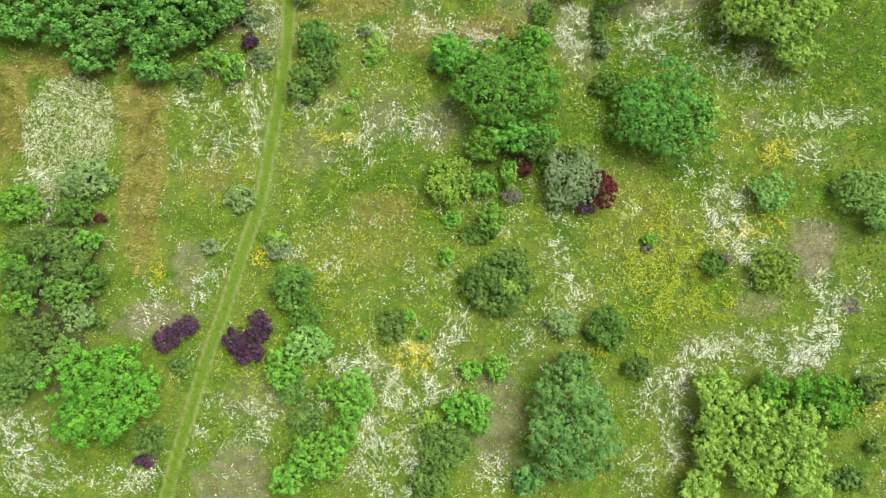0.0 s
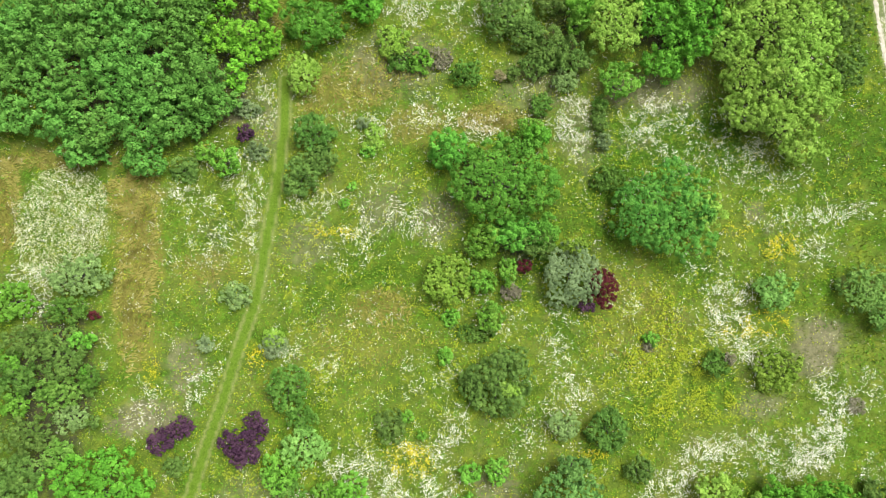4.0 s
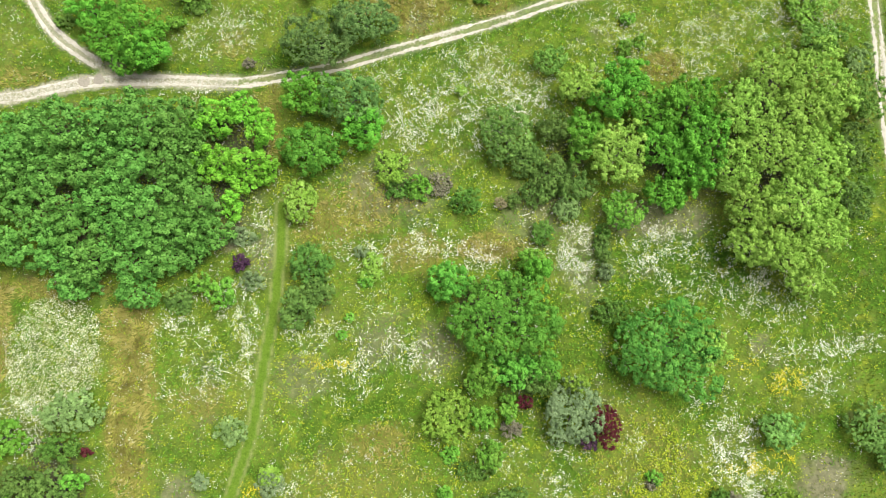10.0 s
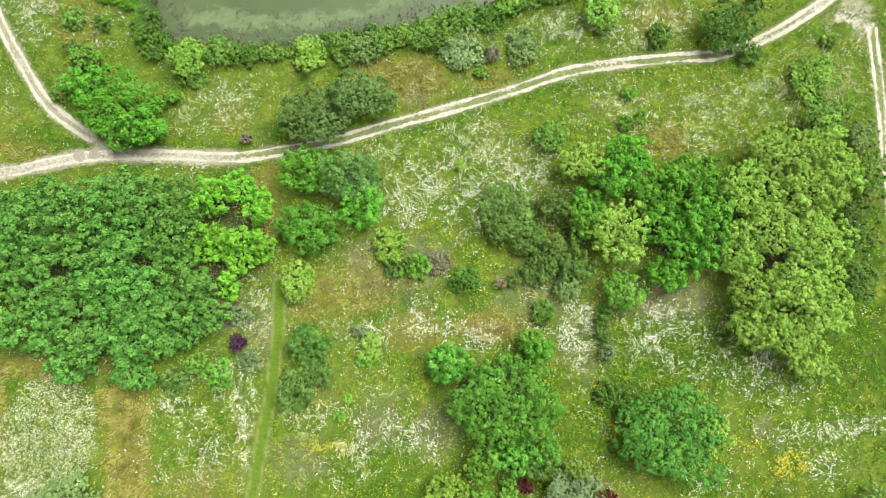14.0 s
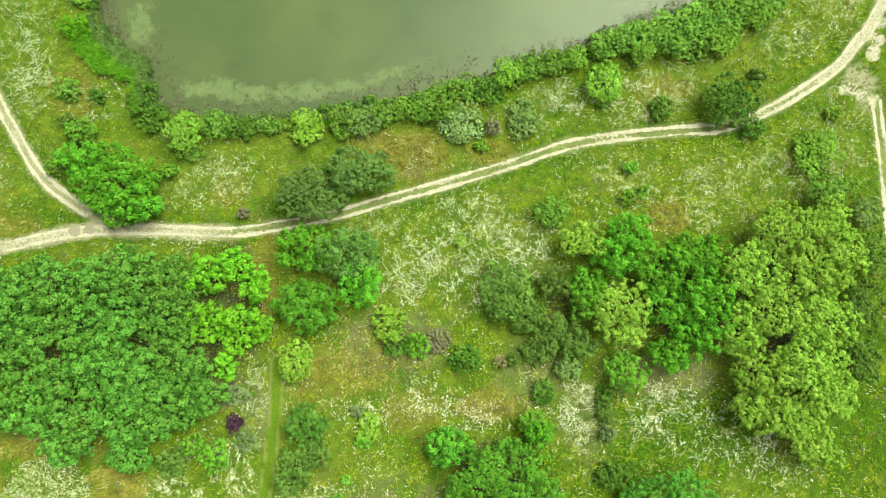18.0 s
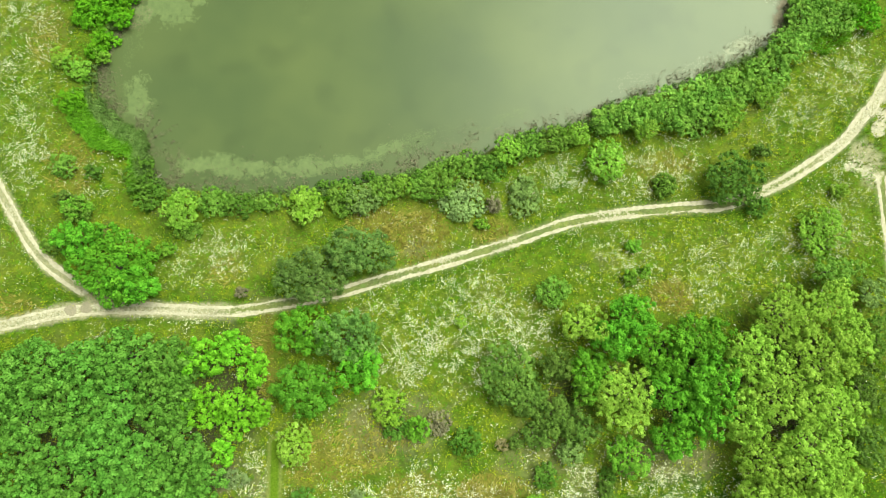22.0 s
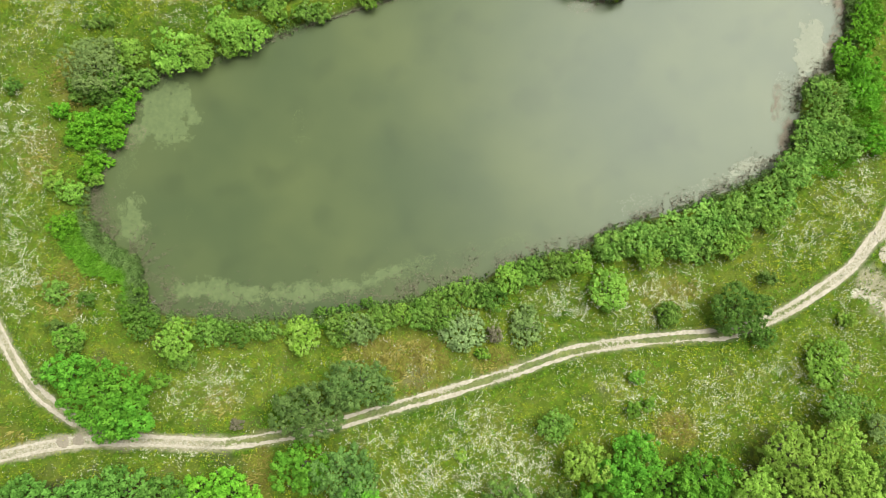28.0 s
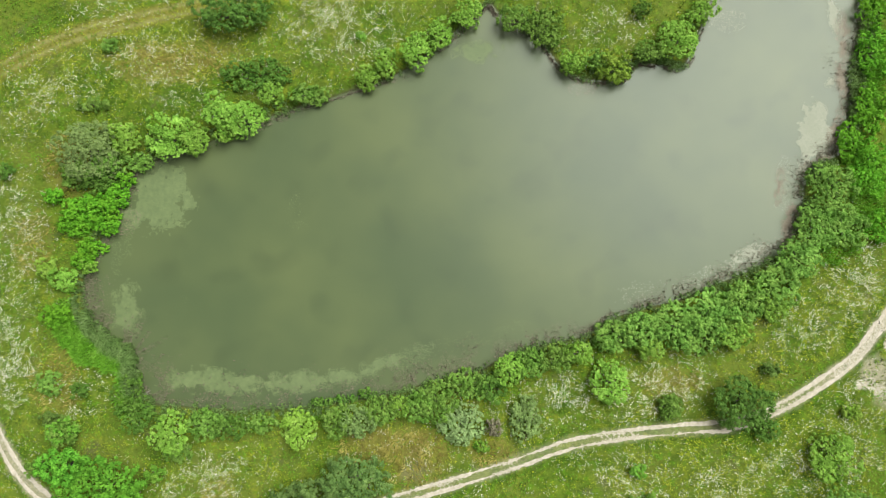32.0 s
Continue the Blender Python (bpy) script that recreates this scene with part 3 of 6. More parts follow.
    layers["mud_and_shade"] = np.maximum(layers["mud_and_shade"], soft(1.3, 0.2, gap))
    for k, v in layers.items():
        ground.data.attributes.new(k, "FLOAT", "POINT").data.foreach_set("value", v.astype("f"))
    return ground


build_ground()

# ---- pond ----
tang = np.roll(shore, -1, axis=0) - np.roll(shore, 1, axis=0)
out = np.stack([tang[:, 1], -tang[:, 0]], 1) / np.linalg.norm(tang, axis=1)[:, None]
rim = shore + 0.7 * out
fill = bmesh.new()
ring = [fill.verts.new((px, py, WATER)) for px, py in rim]
fill.faces.new(ring)
bmesh.ops.triangulate(fill, faces=fill.faces[:])
me = bpy.data.meshes.new("pond_water")
fill.to_mesh(me)
fill.free()
me.materials.append(water_mat)
if me.polygons[0].normal.z < 0:
    me.flip_normals()
tagged(new("pond_water", me), "still murky green pond water", "pond", kind="structure")


# ---- tracks ----
def rut_ribbon(line, side, width, name, parent, seed, gaps=0.0):
    """A worn wheel rut with ragged edges, a hand above the soil."""
    rng = np.random.default_rng(seed)
    seg = np.linalg.norm(np.diff(line, axis=0), axis=1)
    s = np.concatenate([[0], np.cumsum(seg)])
    q = np.arange(0, s[-1], 0.35)
    cx, cy = np.interp(q, s, line[:, 0]), np.interp(q, s, line[:, 1])
    tx, ty = np.gradient(cx), np.gradient(cy)
    ln = np.hypot(tx, ty)
    nx, ny = -ty / ln, tx / ln
    mid = side + 0.16 * (lattice(q, q * 0, 3.0, seed) - 0.5)
    half = width * (0.5 + 0.6 * (lattice(q, q * 0, 4.5, seed + 1) - 0.5) + 0.5 * (lattice(q, q * 0, 1.1, seed + 3) - 0.5))
    cols = []
    for k in range(5):
        f = -1 + k / 2
        o = mid + f * half + (0.16 * (rng.random(len(q)) - 0.5) if k in (0, 4) else 0)
        px, py = cx + nx * o, cy + ny * o
        z = land(px, py) + (0.012 if k in (0, 4) else 0.045 if k != 2 else 0.03)
        cols.append(np.stack([px, py, z], 1))
    v = np.stack(cols, 1).reshape(-1, 3)
    keep = lattice(q, q * 0, 2.5, seed + 2)[:-1] >= gaps
    i = (np.arange(len(q) - 1)[keep, None] * 5 + np.arange(4)[None, :]).ravel()
    f = np.stack([i, i + 5, i + 6, i + 1], 1)
    return child(name, mesh_from(name, v, f, sand, True), parent)


for nm, line, seed, gaps, label in (("sandy_track", tracks[0], 21, 0.0, "pale sandy two-rut farm track"), ("sandy_track", tracks[1], 31, 0.0, "pale sandy side track joining the main one"), ("sandy_track", tracks[2], 41, 0.0, "pale sandy track along the meadow's edge")):
    tr = tagged(new(nm), label, "dirt track", "farm tracks", "structure")
    for side, k in ((0.72, 0), (-0.72, 5)):
        rut_ribbon(line, side, 0.42, "wheel_rut", tr, seed + k, gaps)


def soil_patch(x, y, r, seed):
    """A round damp hollow worn into the track."""
    rng = np.random.default_rng(seed)
    a = np.arange(20) * 6.2832 / 20
    rr = r * (1 + 0.12 * np.sin(3 * a + seed) + 0.06 * rng.normal(size=20))
    px, py = np.concatenate([x + rr * np.cos(a), x + 0.5 * rr * np.cos(a), [x]]), np.concatenate([y + rr * np.sin(a), y + 0.5 * rr * np.sin(a), [y]])
    v = np.stack([px, py, land(px, py) + np.concatenate([np.full(20, 0.03), np.full(20, 0.075), [0.07]])], 1)
    f = [(i, (i + 1) % 20, 20 + (i + 1) % 20) for i in range(20)] + [(i, 20 + (i + 1) % 20, 20 + i) for i in range(20)] + [(20 + i, 20 + (i + 1) % 20, 40) for i in range(20)]
    tagged(new("soil_patch", mesh_from("soil_patch", v, f, dark_soil, True)), "round dark damp patch on the track", "soil patch", "damp patches on the track", "structure")


soil_patch(-61.8, 80.3, 1.0, 3)
soil_patch(-64.4, 79.9, 1.1, 5)



# ---- plants ----
def tube(path, radii, sides=6):
    """A tapered limb along a path of points."""
    path = np.asarray(path, float)
    rows = []
    for i, (p, r) in enumerate(zip(path, radii)):
        d = path[min(i + 1, len(path) - 1)] - path[max(i - 1, 0)]
        d /= np.linalg.norm(d)
        a = np.cross(d, (0.3, 1, 0.1))
        a /= np.linalg.norm(a)
        b = np.cross(d, a)
        ang = np.arange(sides) * 2 * np.pi / sides
        rows.append(p + r * (np.cos(ang)[:, None] * a + np.sin(ang)[:, None] * b))
    v = np.concatenate(rows)
    f = []
    for i in range(len(path) - 1):
        for j in range(sides):
            k = (j + 1) % sides
            f.append((i * sides + j, i * sides + k, (i + 1) * sides + k, (i + 1) * sides + j))
    return v, np.array(f)


def leaf_quads(rng, pos, normal, size, slim=0.62):
    """Folded diamond leaves at pos, facing along normal."""
    n = len(pos)
    t = rng.normal(size=(n, 3))
    u = np.cross(normal, t)
    u /= np.linalg.norm(u, axis=1)[:, None] + 1e-9
    v = np.cross(normal, u)
    s = size[:, None]
    quad = np.stack([pos - u * s * 0.5, pos + v * s * slim * 0.5 - normal * s * 0.10, pos + u * s * 0.5 - normal * s * 0.12, pos - v * s * slim * 0.5 - normal * s * 0.10], 1)
    return quad.reshape(-1, 3), np.arange(4 * n).reshape(n, 4)


def unit(v):
    return v / (np.linalg.norm(v, axis=1)[:, None] + 1e-9)


def crown(rng, kind, rx, ry, h, foot):
    """Leaves in clumps over an uneven dome, with a shaded heart of foliage inside."""
    clump, leaf, dens, heart = KINDS[kind][3:7]
    rc = min(clump, 0.42 * min(rx, ry), 0.4 * h)
    cz = foot + (h - foot) * 0.42
    up, down = h - cz, cz - foot
    ph = rng.random(4) * 6.283
    amp = np.array([0.045, 0.05, 0.05, 0.045]) * (1.0 if clump > 0.38 else 0.6)

    def lobe(az):
        return 1 + sum(amp[k] * np.sin((k + 2) * az + ph[k]) for k in range(4))

    def dome(r):
        return np.power(np.maximum(0.0, 1 - np.minimum(r, 1.0) ** 2.3), 0.6)

    # a few large billows make the crown's relief
    rb = max(1.5 * rc, min((0.36 if clump > 0.38 else 0.6) * min(rx, ry), 2.3))
    nb = max(3, int(0.85 * rx * ry / (rb * rb)))
    kb = np.arange(nb) + 0.5
    qr = np.clip(np.sqrt(kb / nb) * 0.86 + rng.normal(size=nb) * 0.06, 0, 0.92)
    qa = kb * 2.39996 + ph[0] + rng.normal(size=nb) * 0.25
    bx, by = qr * np.cos(qa) * rx * lobe(qa), qr * np.sin(qa) * ry * lobe(qa)
    br = rb * rng.uniform(0.75, 1.3, nb)
    bz = cz + dome(qr) * (up - 0.95 * br - 0.4 * rc) + rng.normal(size=nb) * 0.085 * h

    # clumps evenly over the plan of the crown, then a skirt round its edge
    n = max(7, int(1.15 * rx * ry / (rc * rc)))
    k = np.arange(n) + 0.5
    r = np.sqrt(k / n) + rng.normal(size=n) * 0.4 * rc / max(rx, ry)
    az = k * 2.39996 + rng.normal(size=n) * 0.25
    m = max(6, int(6.2832 * (rx + ry) / 2 / (1.25 * rc)))
    r = np.clip(np.concatenate([r, np.full(m, 1.0) + rng.normal(size=m) * 0.03]), 0, 1.06)
    az = np.concatenate([az, np.arange(m) * 6.2832 / m + rng.normal(size=m) * 0.2])
    n += m
    size = rc * rng.uniform(0.5, 1.25, n)
    lob = lobe(az)
    x, y = r * np.cos(az) * (rx - 0.6 * rc) * lob, r * np.sin(az) * (ry - 0.6 * rc) * lob
    gap = np.hypot(x[:, None] - bx, y[:, None] - by) / br
    tops = np.where(gap < 1, bz + 1.25 * br * np.sqrt(np.maximum(0, 1 - gap ** 2)), -9)
    best = np.argmax(tops, axis=1)
    z = tops[np.arange(n), best]
    lone = z < 0
    near = np.argmin(gap, axis=1)
    best = np.where(lone, near, best)
    z = np.where(lone, bz[near] - 0.45 * br[near], z) + rng.normal(size=n) * 0.22 * rc
    z[-m:] -= rng.uniform(0.1, 0.6, m) * down
    z = np.clip(z, foot + 0.3 * size, h)
    c = np.stack([x, y, z], 1)
    d = unit(np.stack([(x - bx[best]) / br[best], (y - by[best]) / br[best], np.full(n, 0.55)], 1))
    squash = rng.uniform(0.75, 1.25, (n, 3))
    m = np.maximum(5, (dens * 1.5 * np.pi * size * size).astype(int))
    idx = np.repeat(np.arange(n), m)
    dd = unit(unit(rng.normal(size=(len(idx), 3))) + 0.45 * d[idx] + np.array([0, 0, 0.55]))
    pos = c[idx] + dd * squash[idx] * (size[idx] * rng.uniform(0.8, 1.08, len(idx)))[:, None]
    pos[:, 2] = np.maximum(pos[:, 2], 0.08)
    nrm = unit(dd + 0.3 * rng.normal(size=pos.shape))
    v, f = leaf_quads(rng, pos, nrm, leaf * rng.uniform(0.5, 1.25, len(pos)), 0.75)
    # broad sprays of leaves behind them keep each clump solid
    idx = np.repeat(np.arange(n), 4)
    dd = unit(unit(rng.normal(size=(len(idx), 3))) + 0.5 * d[idx] + np.array([0, 0, 0.4]))
    pos = c[idx] + dd * (size[idx] * rng.uniform(0.25, 0.55, len(idx)))[:, None]
    pos[:, 2] = np.maximum(pos[:, 2], 0.06)
    v1, f1 = leaf_quads(rng, pos, unit(dd + 0.15 * rng.normal(size=pos.shape)), size[idx] * rng.uniform(1.0, 1.4, len(idx)), 0.85)
    v, f = np.concatenate([v, v1]), np.concatenate([f, f1 + len(v)])
    # an inner layer of shaded leaves closes the crown
    n = int((5 + 9 * heart) * rx * ry * 1.4)
    r, az = np.sqrt(rng.random(n)) * 0.96, rng.random(n) * 6.2832
    sx, sy = max(rx - 1.0 * rc, 0.4 * rx), max(ry - 1.0 * rc, 0.4 * ry)
    z = cz - 0.35 * down + dome(r) * 0.3 * up * rng.uniform(0.75, 1.0, n)
    pos = np.stack([r * np.cos(az) * sx * lobe(az), r * np.sin(az) * sy * lobe(az), np.maximum(z, 0.1)], 1)
    nrm = unit(rng.normal(size=pos.shape) * 0.45 + np.array([0, 0, 1]))
    v2, f2 = leaf_quads(rng, pos, nrm, np.minimum(0.75, 0.5 * min(rx, ry)) * rng.uniform(0.6, 1.2, n), 0.75)
    return np.concatenate([v, v2]), np.concatenate([f, f2 + len(v)])


GROUPS = {
    "grove": ("trees of the dense grove", " in a closed grove"), "light": ("light trees at the grove's edge", " at the grove's edge"), "willow": ("willows of the wood", " in a small wood"),
    "leafy": ("leafy trees of the wood", " in a small wood"), "purple": ("purple bushes", " in the flowering meadow"), "bank": ("thickets on the pond bank", " on the pond bank"),
    "mid5": ("willow bushes round the pond", " near the pond"), "fresh": ("young trees in the meadow", " in the flowering meadow"), "olive": ("olive shrubs", " in the flowering meadow"),
}
PLANTS = []


def plant(kind, x, y, rx, ry, h):
    rng = np.random.default_rng(len(PLANTS) + 100)
    tall = h >= 3.3
    label, category = KINDS[kind][7:9]
    name = "tree" if "tree" in category else category.replace(" ", "_")
    z0 = float(land(np.array([x]), np.array([y]))[0])
    size = "large " if (rx + ry) / 2 > 5.5 else "small " if (rx + ry) / 2 < 1.6 else ""
    spot = np.array([x]), np.array([y])
    if shore_gap(*spot)[0] < 7.9:
        place = " on the pond bank"
    elif min(away(*spot, tr, 9.0)[0] for tr in tracks) < 8.9:
        place = " beside the sandy track"
    elif away(*spot, mown, 8.0)[0] < 7.9:
        place = " beside the mown path"
    else:
        place = GROUPS[kind][1] if kind in GROUPS else " in the flowering meadow"
    root = tagged(new(name), size + label + place, category, GROUPS[kind][0] if kind in GROUPS else "")
    root.location = (x, y, z0)
    foot = (0.16 if tall else 0.05) * h
    v, f = crown(rng, kind, rx, ry, h, foot)
    child("crown", mesh_from("crown", v, f, LEAF[kind]), root)
    r0 = 0.035 * h + 0.02 * min(rx, ry)
    top = 0.42 * h
    if tall:
        bend = rng.normal(size=2) * 0.06 * h
        path = [(bend[0] * t * t, bend[1] * t * t, -0.25 + (top + 0.25) * t) for t in (0, 0.12, 0.45, 1)]
        child("trunk", mesh_from("trunk", *tube(path, (1.5 * r0, r0, 0.8 * r0, 0.45 * r0), 8), bark, True), root)
        for k in range(5):
            az = k * 1.2566 + rng.random()
            far = rng.uniform(0.45, 0.7)
            s = rng.uniform(0.35, 0.8)
            st = np.array([bend[0] * s * s, bend[1] * s * s, top * s])
            en = np.array([rx * far * math.cos(az), ry * far * math.sin(az), h * rng.uniform(0.36, 0.5)])
            mid = (st + en) / 2 + np.array([0, 0, -0.06 * h])
            child("limb", mesh_from("limb", *tube([st, mid, en], (0.45 * r0, 0.3 * r0, 0.12 * r0), 6), bark, True), root)
    else:
        for k in range(4):
            az = k * 1.57 + rng.random()
            en = np.array([0.45 * rx * math.cos(az), 0.45 * ry * math.sin(az), 0.6 * h])
            child("stem", mesh_from("stem", *tube([(0.05 * math.cos(az), 0.05 * math.sin(az), -0.15), en * (0.4, 0.4, 0.55), en], (0.5 * r0, 0.35 * r0, 0.15 * r0), 5), bark, True), root)
    PLANTS.append((x, y, rx, ry))
    return root


plant("olivelight", -61.9, 22.5, 5.3, 3.4, 4.0)
plant("fresh", -73.2, 18.2, 4.3, 3.4, 4.0)
plant("mid", -63.5, 16.7, 3.4, 2.4, 4.0)
plant("olive", -69.4, 11.6, 4.0, 2.7, 5.0)
plant("olive", -63.4, 9.6, 4.3, 4.0, 6.0)
plant("dark", -70.9, 5.4, 3.8, 3.0, 5.0)
plant("fresh", -60.1, 11.8, 2.1, 1.4, 4.5)
plant("mid4", -63.8, 3.4, 3.6, 2.9, 4.6)
plant("fresh", -72.8, 8.5, 2.4, 1.9, 4.5)
plant("fresh", -70.9, 1.4, 2.7, 2.1, 4.5)
plant("olive", -68.4, -3.5, 4.2, 3.1, 5.0)
plant("olivelight", -62.0, -1.1, 2.5, 2.3, 3.0)
plant("olive", -69.4, -9.6, 4.6, 3.3, 5.0)
plant("mid4", -63.4, -6.4, 2.4, 2.1, 3.6)
plant("mid", -59.0, 5.7, 1.9, 1.9, 4.0)
plant("olive", -72.4, -13.0, 2.8, 2.8, 4.0)
plant("red", -59.7, 15.9, 1.1, 0.8, 1.8)
plant("leafy", -56.3, -13.6, 9.0, 7.8, 7.0)
plant("olive", -48.9, -21.2, 2.6, 2.6, 3.0)
plant("purple", -50.0, -24.6, 1.9, 1.3, 1.8)
plant("purple", -46.9, -4.7, 2.3, 2.1, 3.0)
plant("purple", -43.9, -2.6, 2.1, 1.7, 3.0)
plant("olive", -44.9, -9.0, 2.1, 1.7, 1.5)
plant("purple", -31.5, -2.6, 2.1, 2.6, 3.2)
plant("purple", -35.0, -5.1, 2.6, 2.4, 3.0)
plant("purple", -33.1, -7.0, 2.6, 1.9, 3.0)
plant("mid", -26.1, 3.8, 3.6, 4.0, 4.0)
plant("sage", -23.1, -5.7, 3.9, 3.3, 4.0)
plant("fresh", -27.3, -9.3, 3.3, 3.3, 3.5)
plant("grey", -29.1, 10.6, 2.5, 2.1, 1.5)
plant("mid", -26.0, -13.1, 2.8, 2.4, 2.0)
plant("mid", -24.0, -1.1, 2.9, 1.9, 2.0)
plant("fresh", -19.4, -13.0, 2.8, 1.9, 2.5)
plant("fresh", -15.4, -13.8, 3.2, 4.2, 4.5)
plant("fresh", -17.2, -20.1, 2.6, 2.8, 4.5)
plant("fresh", -21.2, -23.6, 4.6, 3.8, 5.0)
plant("fresh", -25.7, -27.2, 2.9, 2.7, 4.5)
plant("olive", -23.6, -18.2, 3.3, 2.6, 1.5)
plant("olive", -9.2, -2.3, 2.7, 2.8, 2.0)
plant("fresh", -6.4, -0.9, 1.0, 1.0, 1.5)
plant("fresh", -4.0, -3.9, 0.8, 0.8, 1.2)
plant("fresh", -0.2, 9.1, 1.3, 1.5, 1.5)
plant("fresh", 4.1, -9.8, 1.9, 1.7, 2.5)
plant("fresh", 8.4, -9.4, 1.9, 2.3, 3.0)
plant("fresh", 3.1, -15.6, 4.2, 2.6, 3.5)
plant("fresh", 5.4, -18.6, 1.7, 1.7, 2.5)
plant("olive", -0.2, -21.9, 3.9, 4.1, 4.0)
plant("yellow", -3.4, -18.0, 2.0, 1.7, 2.5)
plant("yellow", -10.5, -20.0, 1.1, 0.8, 1.0)
plant("olive", -2.9, -27.8, 3.2, 3.2, 3.5)
plant("blue", 13.2, -27.4, 2.6, 2.6, 3.0)
plant("blue", 20.0, -18.3, 7.5, 9.4, 8.0)
plant("blue", 20.5, -8.6, 2.9, 2.4, 6.0)
plant("olive", 31.7, -9.3, 2.4, 2.2, 2.5)
plant("dark", 26.5, -2.7, 3.5, 3.5, 4.0)
plant("olivelight", 19.6, -2.0, 2.6, 2.6, 3.0)
plant("olive", 8.8, 4.3, 5.4, 5.2, 4.5)
plant("yellow", 10.6, 4.1, 1.9, 1.5, 4.8)
plant("olive", 10.7, 9.0, 3.0, 1.9, 4.3)
plant("olive", 4.1, 4.8, 2.1, 2.7, 3.0)
plant("mid", 44.8, 8.1, 2.3, 2.3, 2.5)
plant("dusty", 47.3, 8.8, 1.0, 1.0, 1.6)
plant("lime", 54.8, 6.9, 4.0, 3.6, 3.0)
plant("sage", 54.9, 20.0, 3.4, 3.0, 4.0)
plant("sage", 70.4, 20.4, 4.5, 4.0, 5.0)
plant("sage", 72.9, 15.7, 2.8, 2.6, 4.0)
plant("willow", 43.9, -14.8, 3.8, 5.6, 6.5)
plant("willow", 49.4, -15.8, 2.7, 3.6, 6.0)
plant("willow", 57.2, -18.4, 3.4, 4.3, 6.5)
plant("willow", 52.9, -19.3, 3.2, 4.5, 6.0)
plant("willow", 42.8, -21.5, 3.6, 4.5, 6.0)
plant("willow", 49.4, -25.5, 4.0, 3.6, 6.0)
plant("willow", 57.0, -25.9, 3.6, 4.0, 6.0)
plant("willow", 40.5, -28.0, 3.2, 2.7, 5.0)
plant("willow", 48.6, -20.4, 3.0, 3.2, 5.6)
plant("leafy", 52.6, -12.7, 2.3, 2.6, 5.0)
plant("leafy", 59.1, -12.8, 4.1, 3.2, 6.0)
plant("leafy", 63.3, -14.9, 3.2, 4.1, 5.5)
plant("olive", 69.5, -12.8, 2.0, 2.3, 3.0)
plant("olive", 69.9, -22.1, 1.4, 1.1, 1.5)
plant("olive", 65.4, -27.3, 3.2, 1.8, 1.5)
plant("big", 9.8, 38.3, 9.2, 6.8, 8.5)
plant("big", 0.8, 44.2, 3.7, 3.5, 5.0)
plant("leafy", 15.5, 46.3, 2.5, 2.2, 4.5)
plant("lime3", 6.1, 28.2, 2.9, 3.1, 5.0)
plant("big", 11.3, 29.6, 4.3, 2.9, 5.5)
plant("olive", 15.3, 28.1, 3.4, 2.7, 4.0)
plant("big", 16.7, 30.0, 2.1, 2.9, 4.5)
plant("lime", 0.3, 22.0, 4.0, 4.3, 4.0)
plant("lime3", 6.1, 21.6, 2.5, 2.1, 3.0)
plant("lime3", 10.4, 23.5, 1.5, 2.4, 3.5)
plant("red", 13.2, 24.2, 1.4, 1.2, 2.5)
plant("dusty", 11.0, 19.8, 1.9, 1.5, 2.0)
plant("lime3", 7.5, 15.8, 2.5, 2.5, 3.0)
plant("fresh", 0.8, 15.5, 1.6, 1.7, 1.2)
plant("mid", 5.1, 13.0, 3.4, 1.7, 1.2)
plant("grey", 21.0, 22.6, 4.9, 5.5, 5.0)
plant("lime", 21.4, 27.5, 2.1, 1.3, 5.2)
plant("red", 26.2, 20.5, 2.6, 3.3, 4.2)
plant("purple", 23.8, 17.5, 1.5, 1.0, 2.0)
plant("round", 36.6, 33.3, 8.6, 7.5, 8.5)
plant("willow", 43.3, 32.9, 2.9, 3.3, 6.0)
plant("mid", 27.8, 39.2, 2.9, 2.2, 2.5)
plant("dark", -22.8, 47.1, 3.5, 3.5, 4.0)
plant("olive", -21.3, 42.6, 2.8, 2.4, 3.5)
plant("olive", -24.6, 39.9, 3.4, 3.7, 4.0)
plant("purple", -35.1, 47.5, 1.6, 1.6, 2.0)
plant("greyolive", -33.1, 44.2, 2.2, 1.8, 1.5)
plant("olive", -45.2, 40.9, 2.6, 2.4, 2.5)
plant("lime3", -41.5, 44.0, 2.0, 1.8, 3.0)
plant("fresh", -37.6, 42.1, 2.5, 2.5, 3.5)
plant("olivelight", -35.8, 19.2, 2.9, 2.4, 1.2)
plant("grey", -40.7, 10.9, 1.4, 1.4, 1.0)
plant("yellow", -12.7, 45.6, 2.0, 1.5, 1.0)
plant("dusty", 34.1, 10.5, 1.0, 0.8, 0.8)
plant("dusty", 68.4, 1.0, 1.5, 1.3, 1.0)
plant("fresh", -16.3, 38.1, 0.9, 0.8, 0.8)
plant("fresh", -17.6, 35.2, 1.0, 0.8, 0.8)
plant("fresh", -13.5, 44.4, 1.4, 1.2, 1.0)
plant("yellow", -12.5, 47.9, 1.8, 1.4, 1.2)
plant("grey", -14.5, 49.4, 1.4, 1.0, 1.0)
plant("yellow", -29.1, 12.0, 1.9, 1.7, 1.5)
plant("lime3", 14.6, 47.6, 2.4, 2.3, 3.4)
plant("mid", 16.7, 52.6, 2.1, 2.1, 2.5)
plant("olive", 26.8, 49.7, 1.5, 2.5, 2.2)
plant("greyolive", 27.3, 45.8, 1.4, 1.4, 2.0)
plant("mid", 27.0, 52.7, 1.4, 1.4, 1.8)
plant("greyolive", -35.2, 51.9, 2.6, 1.6, 1.2)
plant("grove", -67.6, 70.3, 5.6, 4.9, 6.8)
plant("grove", -59.2, 70.5, 5.7, 4.4, 6.9)
